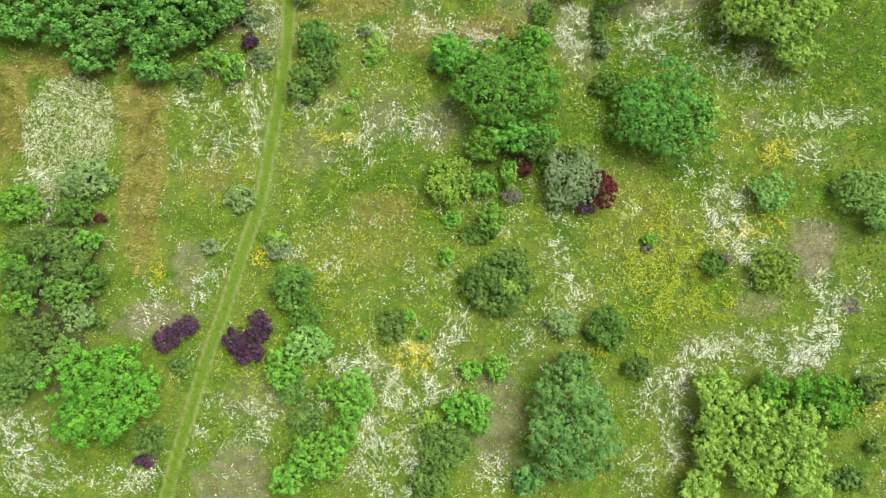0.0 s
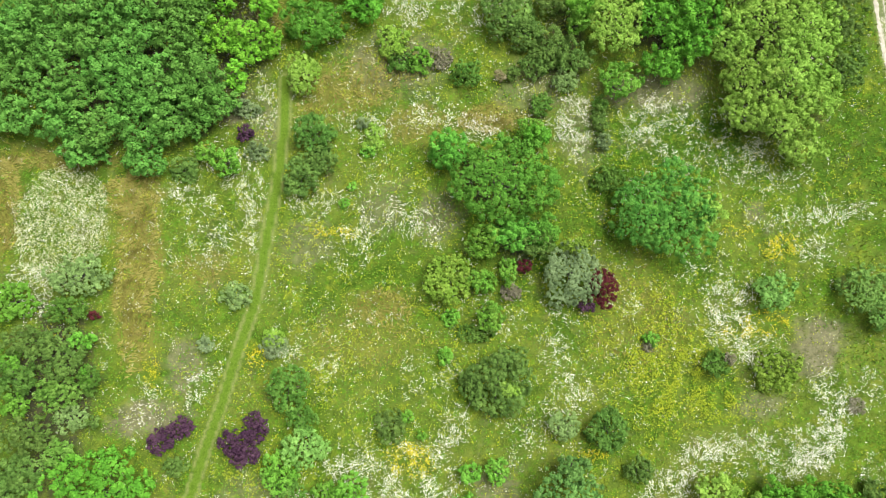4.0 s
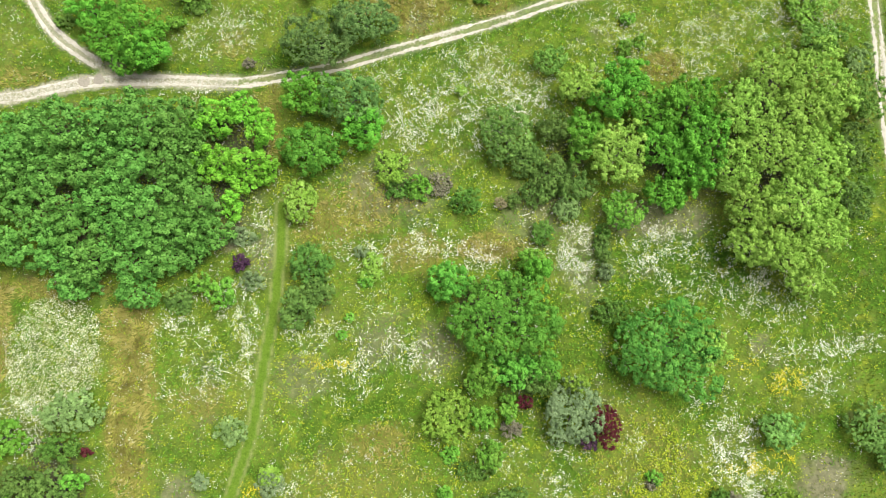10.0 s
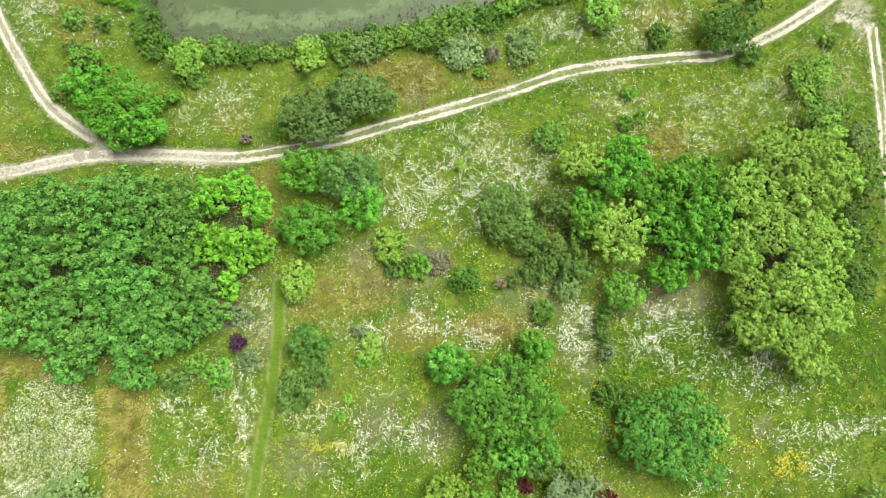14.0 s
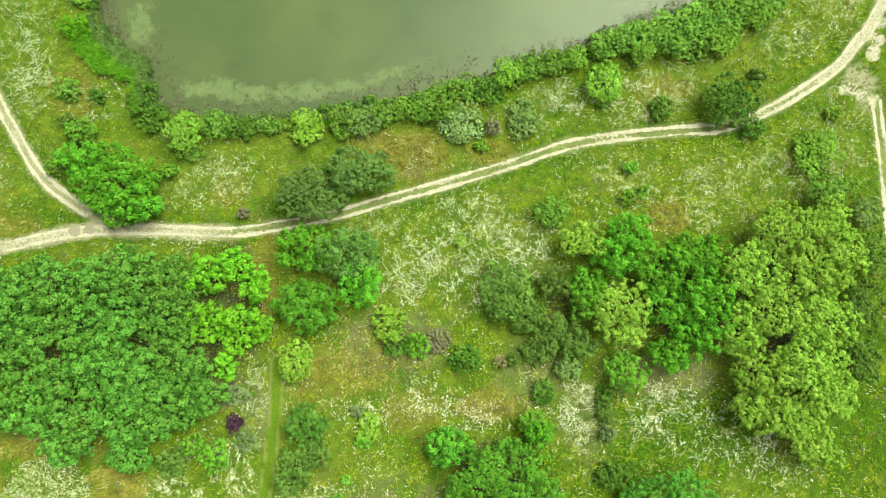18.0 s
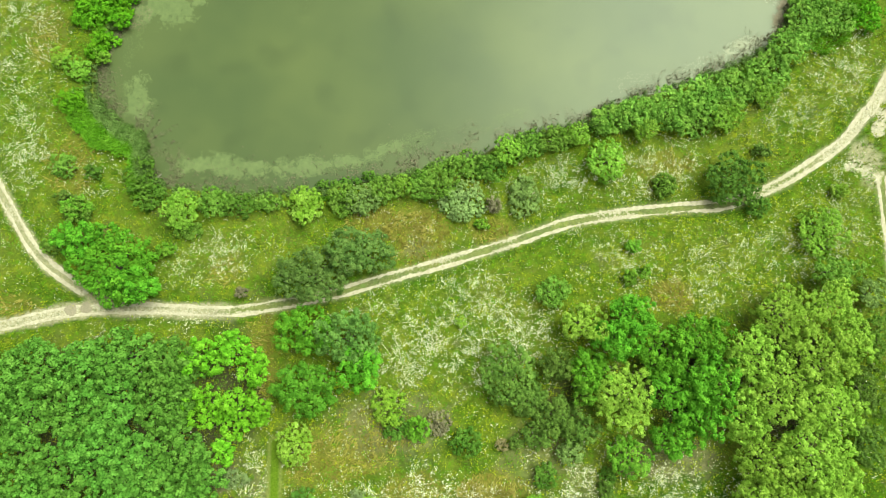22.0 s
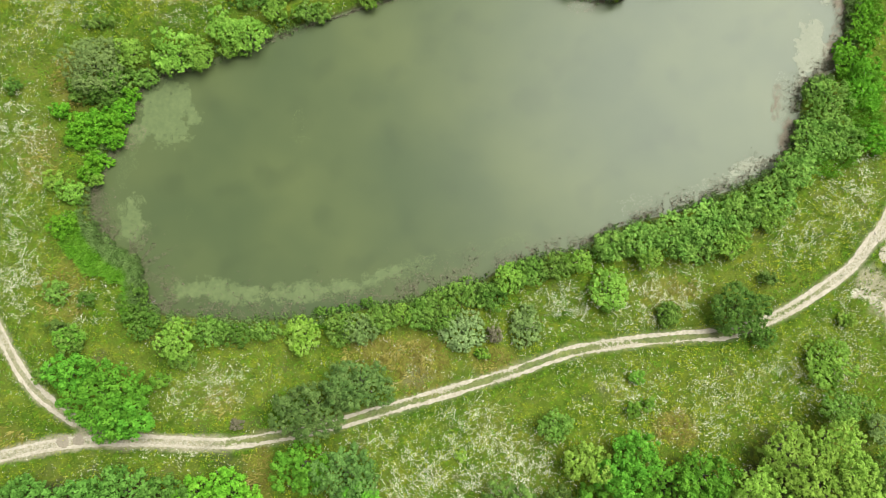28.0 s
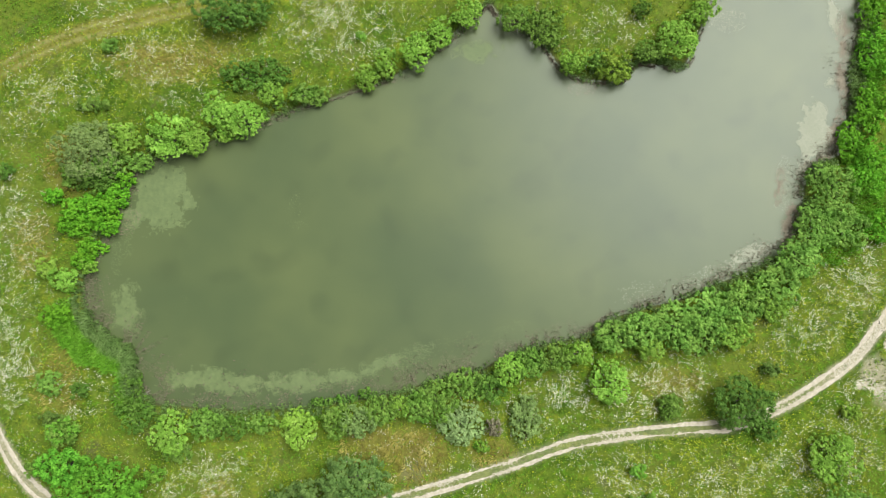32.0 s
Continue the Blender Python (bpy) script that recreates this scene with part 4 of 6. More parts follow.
plant("grove", -52.7, 72.0, 5.6, 4.7, 7.2)
plant("grove", -44.9, 70.5, 5.2, 4.8, 6.8)
plant("grove", -69.1, 63.3, 5.2, 5.2, 6.8)
plant("grove", -61.0, 63.8, 5.0, 4.6, 7.0)
plant("grove", -55.0, 64.8, 5.3, 5.5, 6.8)
plant("grove", -46.0, 64.6, 5.0, 5.2, 6.9)
plant("grove", -43.9, 66.1, 3.2, 4.6, 5.6)
plant("grove", -65.3, 54.4, 5.8, 4.7, 7.1)
plant("grove", -57.1, 57.6, 5.7, 5.2, 6.9)
plant("grove", -50.3, 55.2, 6.0, 5.0, 7.8)
plant("grove", -43.2, 56.5, 5.1, 5.6, 6.8)
plant("grove", -65.8, 49.4, 4.4, 4.4, 6.4)
plant("grove", -60.0, 48.1, 5.0, 4.9, 6.0)
plant("grove", -52.3, 49.6, 4.8, 4.9, 6.3)
plant("grove", -45.8, 50.0, 5.1, 5.1, 6.2)
plant("grove", -40.2, 52.3, 4.5, 3.7, 5.4)
plant("grove", -51.5, 42.5, 3.5, 3.0, 5.0)
plant("grove", -62.2, 43.5, 4.3, 2.7, 4.9)
plant("grove", -75.2, 67.3, 5.7, 5.5, 5.9)
plant("grove", -73.9, 59.0, 5.0, 5.0, 5.5)
plant("grove", -74.6, 49.9, 4.5, 3.5, 5.5)
plant("grove", -80.6, 64.3, 5.8, 5.0, 6.0)
plant("grove", -81.0, 55.5, 4.8, 5.2, 6.3)
plant("light", -39.9, 72.1, 3.8, 3.3, 5.6)
plant("light", -35.2, 73.8, 3.1, 2.9, 5.4)
plant("light", -31.5, 70.5, 2.5, 3.3, 5.2)
plant("light", -33.8, 63.2, 4.0, 4.0, 5.6)
plant("light", -39.4, 64.2, 3.4, 3.4, 5.6)
plant("light", -30.0, 63.3, 1.7, 2.5, 4.6)
plant("light", -36.2, 56.8, 2.1, 2.3, 4.4)
plant("leafy", -23.2, 76.7, 5.0, 4.0, 5.8)
plant("blue", -15.9, 75.4, 5.2, 4.6, 6.4)
plant("leafy", -14.0, 70.4, 3.6, 3.8, 5.6)
plant("mid3", -23.0, 66.9, 5.2, 4.6, 5.4)
plant("yellow", -24.8, 57.8, 3.0, 3.8, 4.4)
plant("lime", -9.3, 63.9, 2.9, 3.2, 3.0)
plant("fresh", -4.5, 60.3, 2.1, 2.3, 2.5)
plant("mid", -8.2, 60.4, 2.4, 2.1, 2.0)
plant("mid", 3.6, 58.1, 2.7, 2.4, 2.5)
plant("straw", 9.4, 57.7, 1.1, 1.1, 2.0)
plant("olive", 11.8, 58.1, 1.2, 1.2, 2.0)
plant("dusty", -1.2, 61.1, 2.4, 2.1, 1.0)
plant("olive", 10.8, 69.5, 5.0, 5.3, 5.0)
plant("olive", 14.1, 65.1, 3.3, 3.1, 4.0)
plant("olive", 18.5, 70.9, 2.9, 2.9, 4.0)
plant("olive", 18.9, 62.4, 3.8, 3.3, 4.0)
plant("olive", 15.6, 59.5, 2.9, 2.4, 3.0)
plant("olive", 22.1, 60.5, 3.3, 2.8, 4.0)
plant("olivelight", 20.8, 56.5, 2.4, 1.9, 3.0)
plant("mid4", 18.3, 83.0, 2.9, 2.7, 3.4)
plant("leafy", 30.8, 79.3, 3.8, 3.2, 6.5)
plant("leafy", 28.5, 75.5, 4.3, 3.2, 7.0)
plant("leafy", 24.0, 70.3, 3.3, 3.3, 6.0)
plant("lime3", 22.8, 66.8, 2.1, 2.4, 5.5)
plant("leafy", 35.7, 73.6, 4.7, 4.2, 7.0)
plant("leafy", 41.9, 75.3, 4.7, 4.1, 7.0)
plant("leafy", 37.7, 66.9, 4.7, 4.7, 7.4)
plant("leafy", 43.4, 68.8, 4.2, 4.7, 7.4)
plant("leafy", 42.5, 63.2, 3.7, 3.7, 6.5)
plant("leafy", 37.8, 59.4, 4.2, 3.2, 6.0)
plant("lime3", 29.9, 56.2, 3.6, 3.2, 5.0)
plant("willow", 23.1, 77.9, 3.8, 3.0, 7.0)
plant("willow", 29.1, 65.8, 4.6, 5.4, 8.4)
plant("willow", 55.6, 79.0, 4.7, 4.9, 9.0)
plant("willow", 50.1, 72.8, 4.6, 4.6, 9.0)
plant("willow", 60.7, 73.2, 5.5, 5.1, 9.4)
plant("willow", 54.5, 66.6, 5.5, 5.0, 10.0)
plant("willow", 48.7, 63.1, 3.7, 4.6, 8.0)
plant("willow", 61.9, 64.8, 5.0, 5.0, 9.6)
plant("willow", 51.6, 56.6, 5.0, 4.6, 9.0)
plant("willow", 58.7, 57.5, 5.5, 5.0, 9.6)
plant("willow", 50.7, 50.2, 4.1, 3.6, 8.0)
plant("willow", 56.8, 49.1, 5.4, 4.1, 8.4)
plant("willow", 62.7, 52.9, 3.8, 4.1, 8.0)
plant("willow", 60.1, 43.9, 3.9, 2.6, 6.0)
plant("willow", 63.5, 81.1, 3.8, 3.8, 8.0)
plant("willow", 66.2, 75.4, 3.0, 4.2, 7.4)
plant("olive", 69.2, 67.0, 2.6, 4.5, 6.0)
plant("olive", 69.0, 58.1, 2.6, 3.7, 5.4)
plant("mid4", 65.1, 86.4, 3.8, 2.7, 6.0)
plant("mid4", 72.4, 75.7, 2.7, 4.3, 5.0)
plant("olivelight", 71.9, 82.8, 2.1, 2.7, 4.0)
plant("lime3", 31.8, 85.5, 1.4, 1.4, 1.8)
plant("lime3", 34.1, 86.4, 1.3, 1.3, 1.8)
plant("fresh", 32.3, 91.0, 1.4, 1.2, 1.3)
plant("yellow", 2.7, 78.0, 1.1, 1.1, 1.3)
plant("mid5", 64.1, 93.3, 4.2, 4.2, 3.4)
plant("yellow", 68.2, 100.6, 1.6, 1.4, 1.5)
plant("mid", 53.8, 97.8, 2.0, 2.0, 2.5)
plant("mid4", 38.2, 101.6, 2.0, 2.0, 2.0)
plant("leafy", -55.6, 87.3, 7.0, 6.4, 7.0)
plant("leafy", -62.4, 91.8, 4.1, 3.1, 5.0)
plant("leafy", -52.0, 84.1, 4.1, 3.1, 5.6)
plant("lime3", -47.9, 90.4, 1.8, 1.2, 2.0)
plant("slate", -22.2, 85.7, 5.9, 5.0, 7.4)
plant("slate", -14.2, 89.9, 5.8, 4.1, 6.4)
plant("mid4", -63.4, 96.9, 2.8, 2.2, 3.0)
plant("dusty", -34.9, 83.0, 1.2, 1.0, 1.0)
plant("mid5", -45.2, 96.9, 3.2, 3.8, 4.0)
plant("mid4", -39.8, 98.4, 2.9, 2.7, 3.0)
plant("mid", -35.5, 97.9, 3.1, 2.1, 2.5)
plant("mid4", -30.7, 98.4, 2.4, 1.7, 2.3)
plant("yellow", -24.2, 97.9, 3.1, 3.4, 3.5)
plant("mid4", -17.6, 98.9, 2.7, 2.9, 3.0)
plant("olivelight", -14.2, 98.9, 3.1, 2.7, 3.0)
plant("mid", -13.0, 103.4, 1.6, 1.0, 1.4)
plant("mid", -16.6, 102.5, 2.0, 0.8, 1.2)
plant("mid", -20.6, 102.0, 2.0, 0.8, 1.1)
plant("mid4", -10.4, 100.8, 2.9, 2.4, 2.8)
plant("mid5", -7.2, 101.5, 1.7, 1.9, 2.8)
plant("mid4", -4.1, 101.3, 2.4, 2.7, 3.0)
plant("mid4", -0.9, 102.2, 3.7, 3.5, 3.4)
plant("mid4", 4.1, 105.0, 3.9, 2.5, 3.0)
plant("mid5", 11.3, 107.6, 2.9, 2.7, 3.4)
plant("mid", 8.0, 104.3, 2.9, 2.4, 2.5)
plant("mid4", 15.0, 108.6, 2.9, 2.5, 3.0)
plant("mid4", 19.1, 109.6, 3.1, 2.5, 3.0)
plant("mid5", 23.0, 110.3, 2.5, 2.1, 3.0)
plant("silver", 3.1, 98.6, 4.0, 3.7, 2.5)
plant("dusty", 8.4, 98.0, 1.4, 1.5, 1.8)
plant("olivelight", 13.7, 99.4, 2.7, 3.7, 2.5)
plant("mid5", 27.8, 105.5, 3.3, 3.6, 4.6)
plant("lime3", 6.5, 94.8, 1.4, 1.0, 1.0)
plant("mid4", 37.9, 101.4, 1.9, 2.1, 2.0)
plant("dark", 49.3, 102.1, 5.2, 4.2, 5.4)
plant("olive", 55.3, 107.6, 1.7, 1.2, 2.0)
plant("bank", 28.9, 113.0, 3.5, 2.9, 3.0)
plant("bank", 33.8, 114.0, 3.9, 3.1, 3.2)
plant("bank", 39.1, 114.9, 4.4, 3.9, 3.4)
plant("bank", 45.0, 116.9, 4.4, 4.1, 3.4)
plant("bank", 42.9, 112.5, 4.1, 2.7, 3.0)
plant("bank", 50.9, 118.7, 3.9, 3.7, 3.4)
plant("bank", 56.7, 121.7, 3.9, 4.1, 3.4)
plant("mid5", 34.5, 111.0, 2.1, 1.9, 3.6)
plant("mid5", 48.6, 113.7, 2.9, 2.9, 3.6)
plant("mid5", 55.8, 117.8, 2.6, 2.4, 3.0)
plant("mid4", -44.3, 93.6, 2.5, 1.6, 1.4)
plant("mid", -53.3, 103.3, 2.7, 3.9, 2.2)
plant("olivelight", -61.6, 145.0, 5.1, 5.7, 5.0)
plant("mid5", -55.7, 147.1, 2.8, 3.1, 4.4)
plant("mid5", -47.9, 147.6, 4.4, 4.1, 4.4)
plant("mid5", -43.3, 147.1, 2.6, 2.8, 4.0)
plant("mid5", -39.7, 152.3, 2.8, 2.8, 3.4)
plant("mid5", -35.3, 150.8, 4.3, 3.5, 4.2)
plant("mid5", -30.2, 155.4, 2.2, 2.4, 3.0)
plant("mid", -33.4, 159.0, 6.4, 3.2, 2.4)
plant("mid4", -23.8, 155.5, 3.6, 2.0, 2.4)
plant("mid5", -13.4, 158.3, 2.0, 2.4, 3.0)
plant("mid5", -10.1, 161.2, 2.0, 2.7, 3.4)
plant("mid5", -4.7, 163.3, 2.8, 3.4, 4.0)
plant("mid5", -0.6, 166.4, 2.2, 2.8, 3.4)
plant("mid5", 4.1, 170.1, 3.0, 2.8, 4.0)
plant("mid4", 13.0, 169.2, 3.3, 2.6, 4.0)
plant("mid4", 18.2, 167.5, 3.2, 3.8, 3.8)
plant("mid5", 22.9, 161.1, 2.5, 2.2, 3.4)
plant("lime", 30.3, 160.1, 3.0, 3.0, 3.4)
plant("mid4", 26.9, 161.5, 2.0, 1.8, 3.0)
plant("mid4", 36.4, 163.2, 2.5, 2.0, 2.8)
plant("mid5", 41.6, 165.2, 3.6, 4.1, 4.4)
plant("mid5", 46.2, 170.6, 2.4, 2.4, 3.4)
plant("mid", 35.4, 171.1, 1.6, 1.6, 2.0)
plant("dark", -37.2, 169.9, 6.8, 3.6, 5.4)
plant("bright", -62.6, 134.1, 3.9, 2.9, 2.4)
plant("bright", -58.2, 134.9, 2.0, 2.4, 2.4)
plant("bright", -67.8, 137.2, 2.0, 1.4, 2.0)
plant("bright", -61.6, 128.0, 1.8, 2.0, 2.2)
plant("mid5", -65.0, 122.6, 2.3, 2.2, 3.0)
plant("yellow", -68.4, 124.6, 2.0, 2.0, 1.8)
plant("mid5", -61.3, 124.9, 1.6, 1.4, 2.4)
plant("bright", -66.0, 116.4, 2.7, 2.1, 2.0)
plant("mid4", -66.7, 105.0, 2.3, 2.3, 2.0)
plant("mid", -61.5, 103.9, 1.7, 1.5, 1.6)
plant("lime3", -63.4, 97.5, 2.3, 2.1, 3.0)
plant("olive", -65.8, 99.2, 1.9, 1.4, 2.0)
plant("mid", -51.4, 99.5, 3.2, 2.7, 2.4)
plant("mid", -76.6, 141.7, 1.4, 1.4, 2.0)
plant("mid4", -59.7, 164.7, 1.6, 1.3, 1.5)
plant("mid4", -62.1, 153.7, 3.0, 1.4, 1.5)
plant("bank", 60.9, 126.5, 3.6, 3.4, 3.4)
plant("bank", 64.1, 131.8, 3.3, 4.8, 3.2)
plant("bank", 67.0, 138.7, 3.9, 4.4, 3.2)
plant("bank", 69.0, 131.8, 3.8, 4.0, 3.0)
plant("bright", 71.6, 146.7, 2.9, 3.9, 2.6)
plant("bright", 74.0, 141.7, 3.3, 5.4, 3.0)
plant("bright", 75.0, 152.8, 2.7, 4.9, 2.6)
plant("bright", 76.2, 163.0, 2.8, 4.9, 2.6)
plant("bright", 76.8, 171.3, 2.6, 4.0, 2.6)
plant("bright", 74.8, 131.8, 2.9, 2.9, 3.0)
plant("yellow", 68.2, 100.5, 1.3, 1.1, 1.2)
plant("mid4", -68.4, 91.0, 1.9, 1.5, 1.4)
plant("fresh", -14.7, 166.4, 1.0, 0.8, 0.8)
plant("mid4", -58.4, 143.0, 3.5, 2.5, 2.4)
plant("mid4", -64.2, 140.9, 3.0, 2.5, 2.5)
plant("mid4", -53.4, 143.3, 2.4, 1.8, 2.2)
plant("mid", -60.3, 140.0, 3.5, 2.2, 2.2)
plant("bright", -57.5, 137.1, 2.6, 2.6, 2.6)
plant("bright", -61.4, 134.9, 3.6, 2.8, 2.4)
plant("bright", -64.3, 131.9, 2.8, 1.8, 2.0)
plant("bright", -58.3, 132.4, 2.2, 2.2, 2.2)
plant("bright", -61.1, 128.2, 2.6, 1.4, 2.0)
plant("bright", -55.7, 140.2, 2.0, 1.3, 2.0)
plant("bright", -62.3, 126.1, 2.2, 1.6, 2.0)
plant("mid5", -38.4, 148.5, 2.0, 1.8, 3.0)
plant("fresh", -61.3, 9.0, 0.9, 0.8, 2.6)
plant("fresh", -60.3, 6.9, 1.0, 0.9, 2.6)
plant("fresh", -59.9, 4.7, 1.1, 1.0, 2.4)
plant("mid", -59.5, 3.1, 0.9, 0.8, 2.0)
plant("lime3", -59.7, 11.9, 0.9, 0.7, 2.2)
plant("mid", -66.5, 3.3, 2.3, 1.7, 2.0)
plant("olive", -58.8, -1.9, 1.3, 1.1, 2.0)
plant("fresh", 34.4, 11.9, 1.3, 1.3, 1.6)

# ---- flowers ----
FLOWERS = {"white": [], "yellow": [], "lemon": [], "cream": []}
bed = np.random.default_rng(77)


def bloom(kind, x, y, rx, ry, turn, density, even=False):
    """A drift of flowers, thick in the middle and broken up towards its edge."""
    n = int(density ** 0.8 * BLOOM[kind] * np.pi * rx * ry * 1.6)
    r, a = np.sqrt(bed.random(n)) * 1.3, bed.random(n) * 6.2832
    u, v = r * np.cos(a) * rx, r * np.sin(a) * ry
    c, s = math.cos(radians(turn)), math.sin(radians(turn))
    px, py = x + u * c - v * s, y + u * s + v * c
    broad = 0.5 * lattice(px, py, 2.3, 63) + 0.5 * lattice(px, py, 5.0, 62)
    tuft = 0.55 * lattice(px, py, 0.75, 61) + 0.45 * lattice(px, py, 1.7, 64)
    if even:
        chance = soft(1.08, 0.9, r + 0.25 * (broad - 0.5)) * (0.45 + 0.8 * tuft)
    else:
        chance = soft(1.25, 0.45, r + 0.5 * (broad - 0.5)) * (0.10 + soft(0.36, 0.62, tuft)) * soft(-0.2, 0.75, broad)
        chance *= {"white": 0.8 if x > -66 else 0.6, "lemon": 2.0}.get(kind, 1.0) if y > 78 else 1.0
    keep = bed.random(n) < chance
    FLOWERS[kind].append(np.stack([px[keep], py[keep]], 1))


BLOOM = {"white": 2.1, "yellow": 3.6, "lemon": 3.6, "cream": 4.4}
bloom("white", -66.4, 31.7, 8.0, 11.0, 0, 1.2)
bloom("white", 21.0, 4.8, 3.6, 4.0, 0, 5)
bloom("white", 24.8, 2.2, 6.2, 1.0, 0, 6)
bloom("white", 18.7, 9.7, 2.9, 2.9, 0, 3)
bloom("white", 48.5, 18.5, 5.3, 5.8, 0, 7)
bloom("white", 52.4, 10.2, 4.8, 4.8, 0, 6)
bloom("white", 47.7, 13.6, 5.8, 3.9, 0, 6)
bloom("white", 64.8, 32.9, 12.7, 2.0, 9, 6)
bloom("white", 63.5, 27.4, 4.4, 3.9, 0, 4)
bloom("white", 54.9, 40.6, 8.4, 4.9, 0, 3)
bloom("white", 50.7, 45.2, 6.0, 3.0, 0, 3)
bloom("white", 64.6, 1.0, 4.0, 6.8, 15, 9)
bloom("white", 61.6, -5.1, 5.7, 3.8, 0, 8)
bloom("white", 70.6, 2.9, 2.9, 5.2, 0, 4)
bloom("white", 57.6, -8.4, 9.4, 2.6, 8, 8)
bloom("white", 47.8, -5.8, 8.0, 2.8, 10, 8)
bloom("white", 40.1, -8.9, 5.7, 3.8, 30, 7)
bloom("white", 37.6, -14.0, 4.7, 5.6, 0, 8)
bloom("white", 38.2, -21.8, 2.8, 5.6, -10, 8)
bloom("white", 31.5, -26.1, 3.9, 3.9, 30, 6)
bloom("white", 32.4, -14.0, 2.8, 5.6, 0, 3)
bloom("white", 71.6, -23.1, 2.0, 7.4, 0, 4)
bloom("white", 70.7, -9.5, 2.8, 2.8, 0, 5)
bloom("white", 13.2, -4.7, 3.8, 5.7, 0, 3)
bloom("white", 7.3, -26.2, 3.0, 3.9, 0, 6)
bloom("white", -6.8, -13.2, 5.9, 4.7, 0, 8)
bloom("white", -4.5, -6.8, 5.7, 2.9, 0, 4)
bloom("white", 1.0, -3.8, 2.9, 5.0, -20, 7)
bloom("white", -13.5, -9.6, 5.7, 3.8, -15, 7)
bloom("white", -14.3, -21.0, 4.0, 8.0, 0, 8)
bloom("white", -6.5, -23.7, 3.9, 6.1, 0, 8)
bloom("white", -0.6, -12.4, 3.8, 3.8, 0, 5)
bloom("white", -18.3, -8.5, 2.9, 2.9, 0, 4)
bloom("white", -8.6, -28.9, 5.8, 2.8, 0, 6)
bloom("white", -21.9, -14.1, 3.8, 2.8, 0, 3)
bloom("white", -12.1, 33.0, 6.9, 5.0, 0, 3)
bloom("white", -4.4, 31.7, 4.2, 3.2, -40, 8)
bloom("white", -16.7, 27.3, 4.9, 3.9, 0, 5)
bloom("white", -23.0, 35.1, 4.5, 2.8, 0, 4)
bloom("white", -19.5, 7.5, 2.4, 2.5, 0, 6)
bloom("white", -14.8, 15.3, 4.9, 1.9, 0, 2)
bloom("white", -3.1, 6.8, 5.8, 3.9, 0, 2)
bloom("white", -45.0, 36.5, 6.0, 2.6, 0, 7)
bloom("white", -35.1, 38.2, 4.0, 4.0, 0, 7)
bloom("white", -33.3, 30.5, 1.8, 7.4, -6, 9)
bloom("white", -40.7, 29.0, 5.9, 6.1, 0, 2.5)
bloom("white", -36.5, 8.2, 1.3, 6.0, -14, 6)
bloom("white", -41.7, 3.7, 2.5, 3.9, -14, 6)
bloom("white", -51.2, 1.0, 4.1, 4.8, 0, 3)
bloom("white", -33.2, -18.3, 5.2, 3.8, -30, 6)
bloom("white", -41.5, -18.3, 2.3, 5.9, -15, 5)
bloom("white", -71.9, -21.1, 5.7, 5.7, 0, 8)
bloom("white", -68.6, -27.3, 5.8, 3.8, 0, 7)
bloom("white", -55.4, -28.1, 6.8, 2.8, 0, 6)
bloom("white", -48.9, -27.2, 1.9, 2.8, 0, 7)
bloom("white", -26.4, 10.4, 2.9, 2.9, 0, 5)
bloom("white", -29.3, -16.2, 2.8, 3.8, 0, 4)
bloom("white", -47.5, 26.5, 3.0, 4.0, 0, 2)
bloom("white", 22.1, 48.9, 3.2, 6.2, 0, 5)
bloom("white", 38.4, 49.9, 6.0, 5.0, 0, 4)
bloom("white", 39.7, 43.7, 6.2, 3.0, 0, 3)
bloom("white", 4.8, 49.5, 6.0, 2.0, 0, 3)
bloom("white", 10.5, 14.5, 4.1, 2.9, 0, 3)
bloom("white", 41.4, 23.2, 1.6, 1.6, 0, 5)
bloom("white", 20.3, 16.5, 2.9, 1.9, 0, 3)
bloom("white", 31.0, 17.5, 2.9, 2.4, 0, 4)
bloom("white", -72.0, 22.5, 4.9, 4.0, 0, 5)
bloom("white", -70.7, 17.5, 3.9, 3.0, 0, 5)
bloom("white", -57.7, 12.6, 1.2, 6.8, 0, 3)
bloom("white", 18.0, -0.9, 4.8, 2.9, 0, 3)
bloom("white", 6.6, 16.5, 2.4, 2.9, 0, 3)
bloom("white", -39.2, 42.8, 7.0, 2.5, 0, 5)
bloom("white", 36.0, 49.1, 6.0, 6.0, 0, 4)
bloom("white", 23.0, 49.1, 3.5, 6.0, 0, 5)
bloom("white", -14.3, 49.2, 6.1, 3.0, 0, 2.5)
bloom("white", -3.2, 51.3, 6.1, 3.0, 0, 2.5)
bloom("yellow", -5.9, -8.0, 3.6, 3.3, 0, 11)
bloom("yellow", -19.0, 30.1, 5.0, 1.2, 0, 4)
bloom("yellow", 54.0, 14.8, 4.2, 2.2, 10, 12)
bloom("yellow", 49.4, 13.6, 3.9, 1.4, 0, 3)
bloom("yellow", 56.9, 27.5, 3.9, 2.2, 0, 5)
bloom("lemon", 37.4, 4.9, 11.5, 8.7, 20, 4)
bloom("lemon", 45.9, 1.0, 5.7, 2.9, 0, 4)
bloom("lemon", 32.9, 14.6, 8.7, 7.8, 0, 2.6)
bloom("yellow", 24.2, -7.1, 2.4, 1.1, 0, 5)
bloom("lemon", 43.3, 8.3, 2.9, 5.8, 0, 2)
bloom("lemon", -18.6, 6.8, 5.8, 5.8, 0, 2)
bloom("yellow", -49.7, 5.8, 2.4, 2.9, 0, 3.5)
bloom("yellow", -32.3, 8.7, 2.4, 2.4, 0, 4)
bloom("lemon", -41.1, 34.7, 4.0, 3.0, 0, 1)
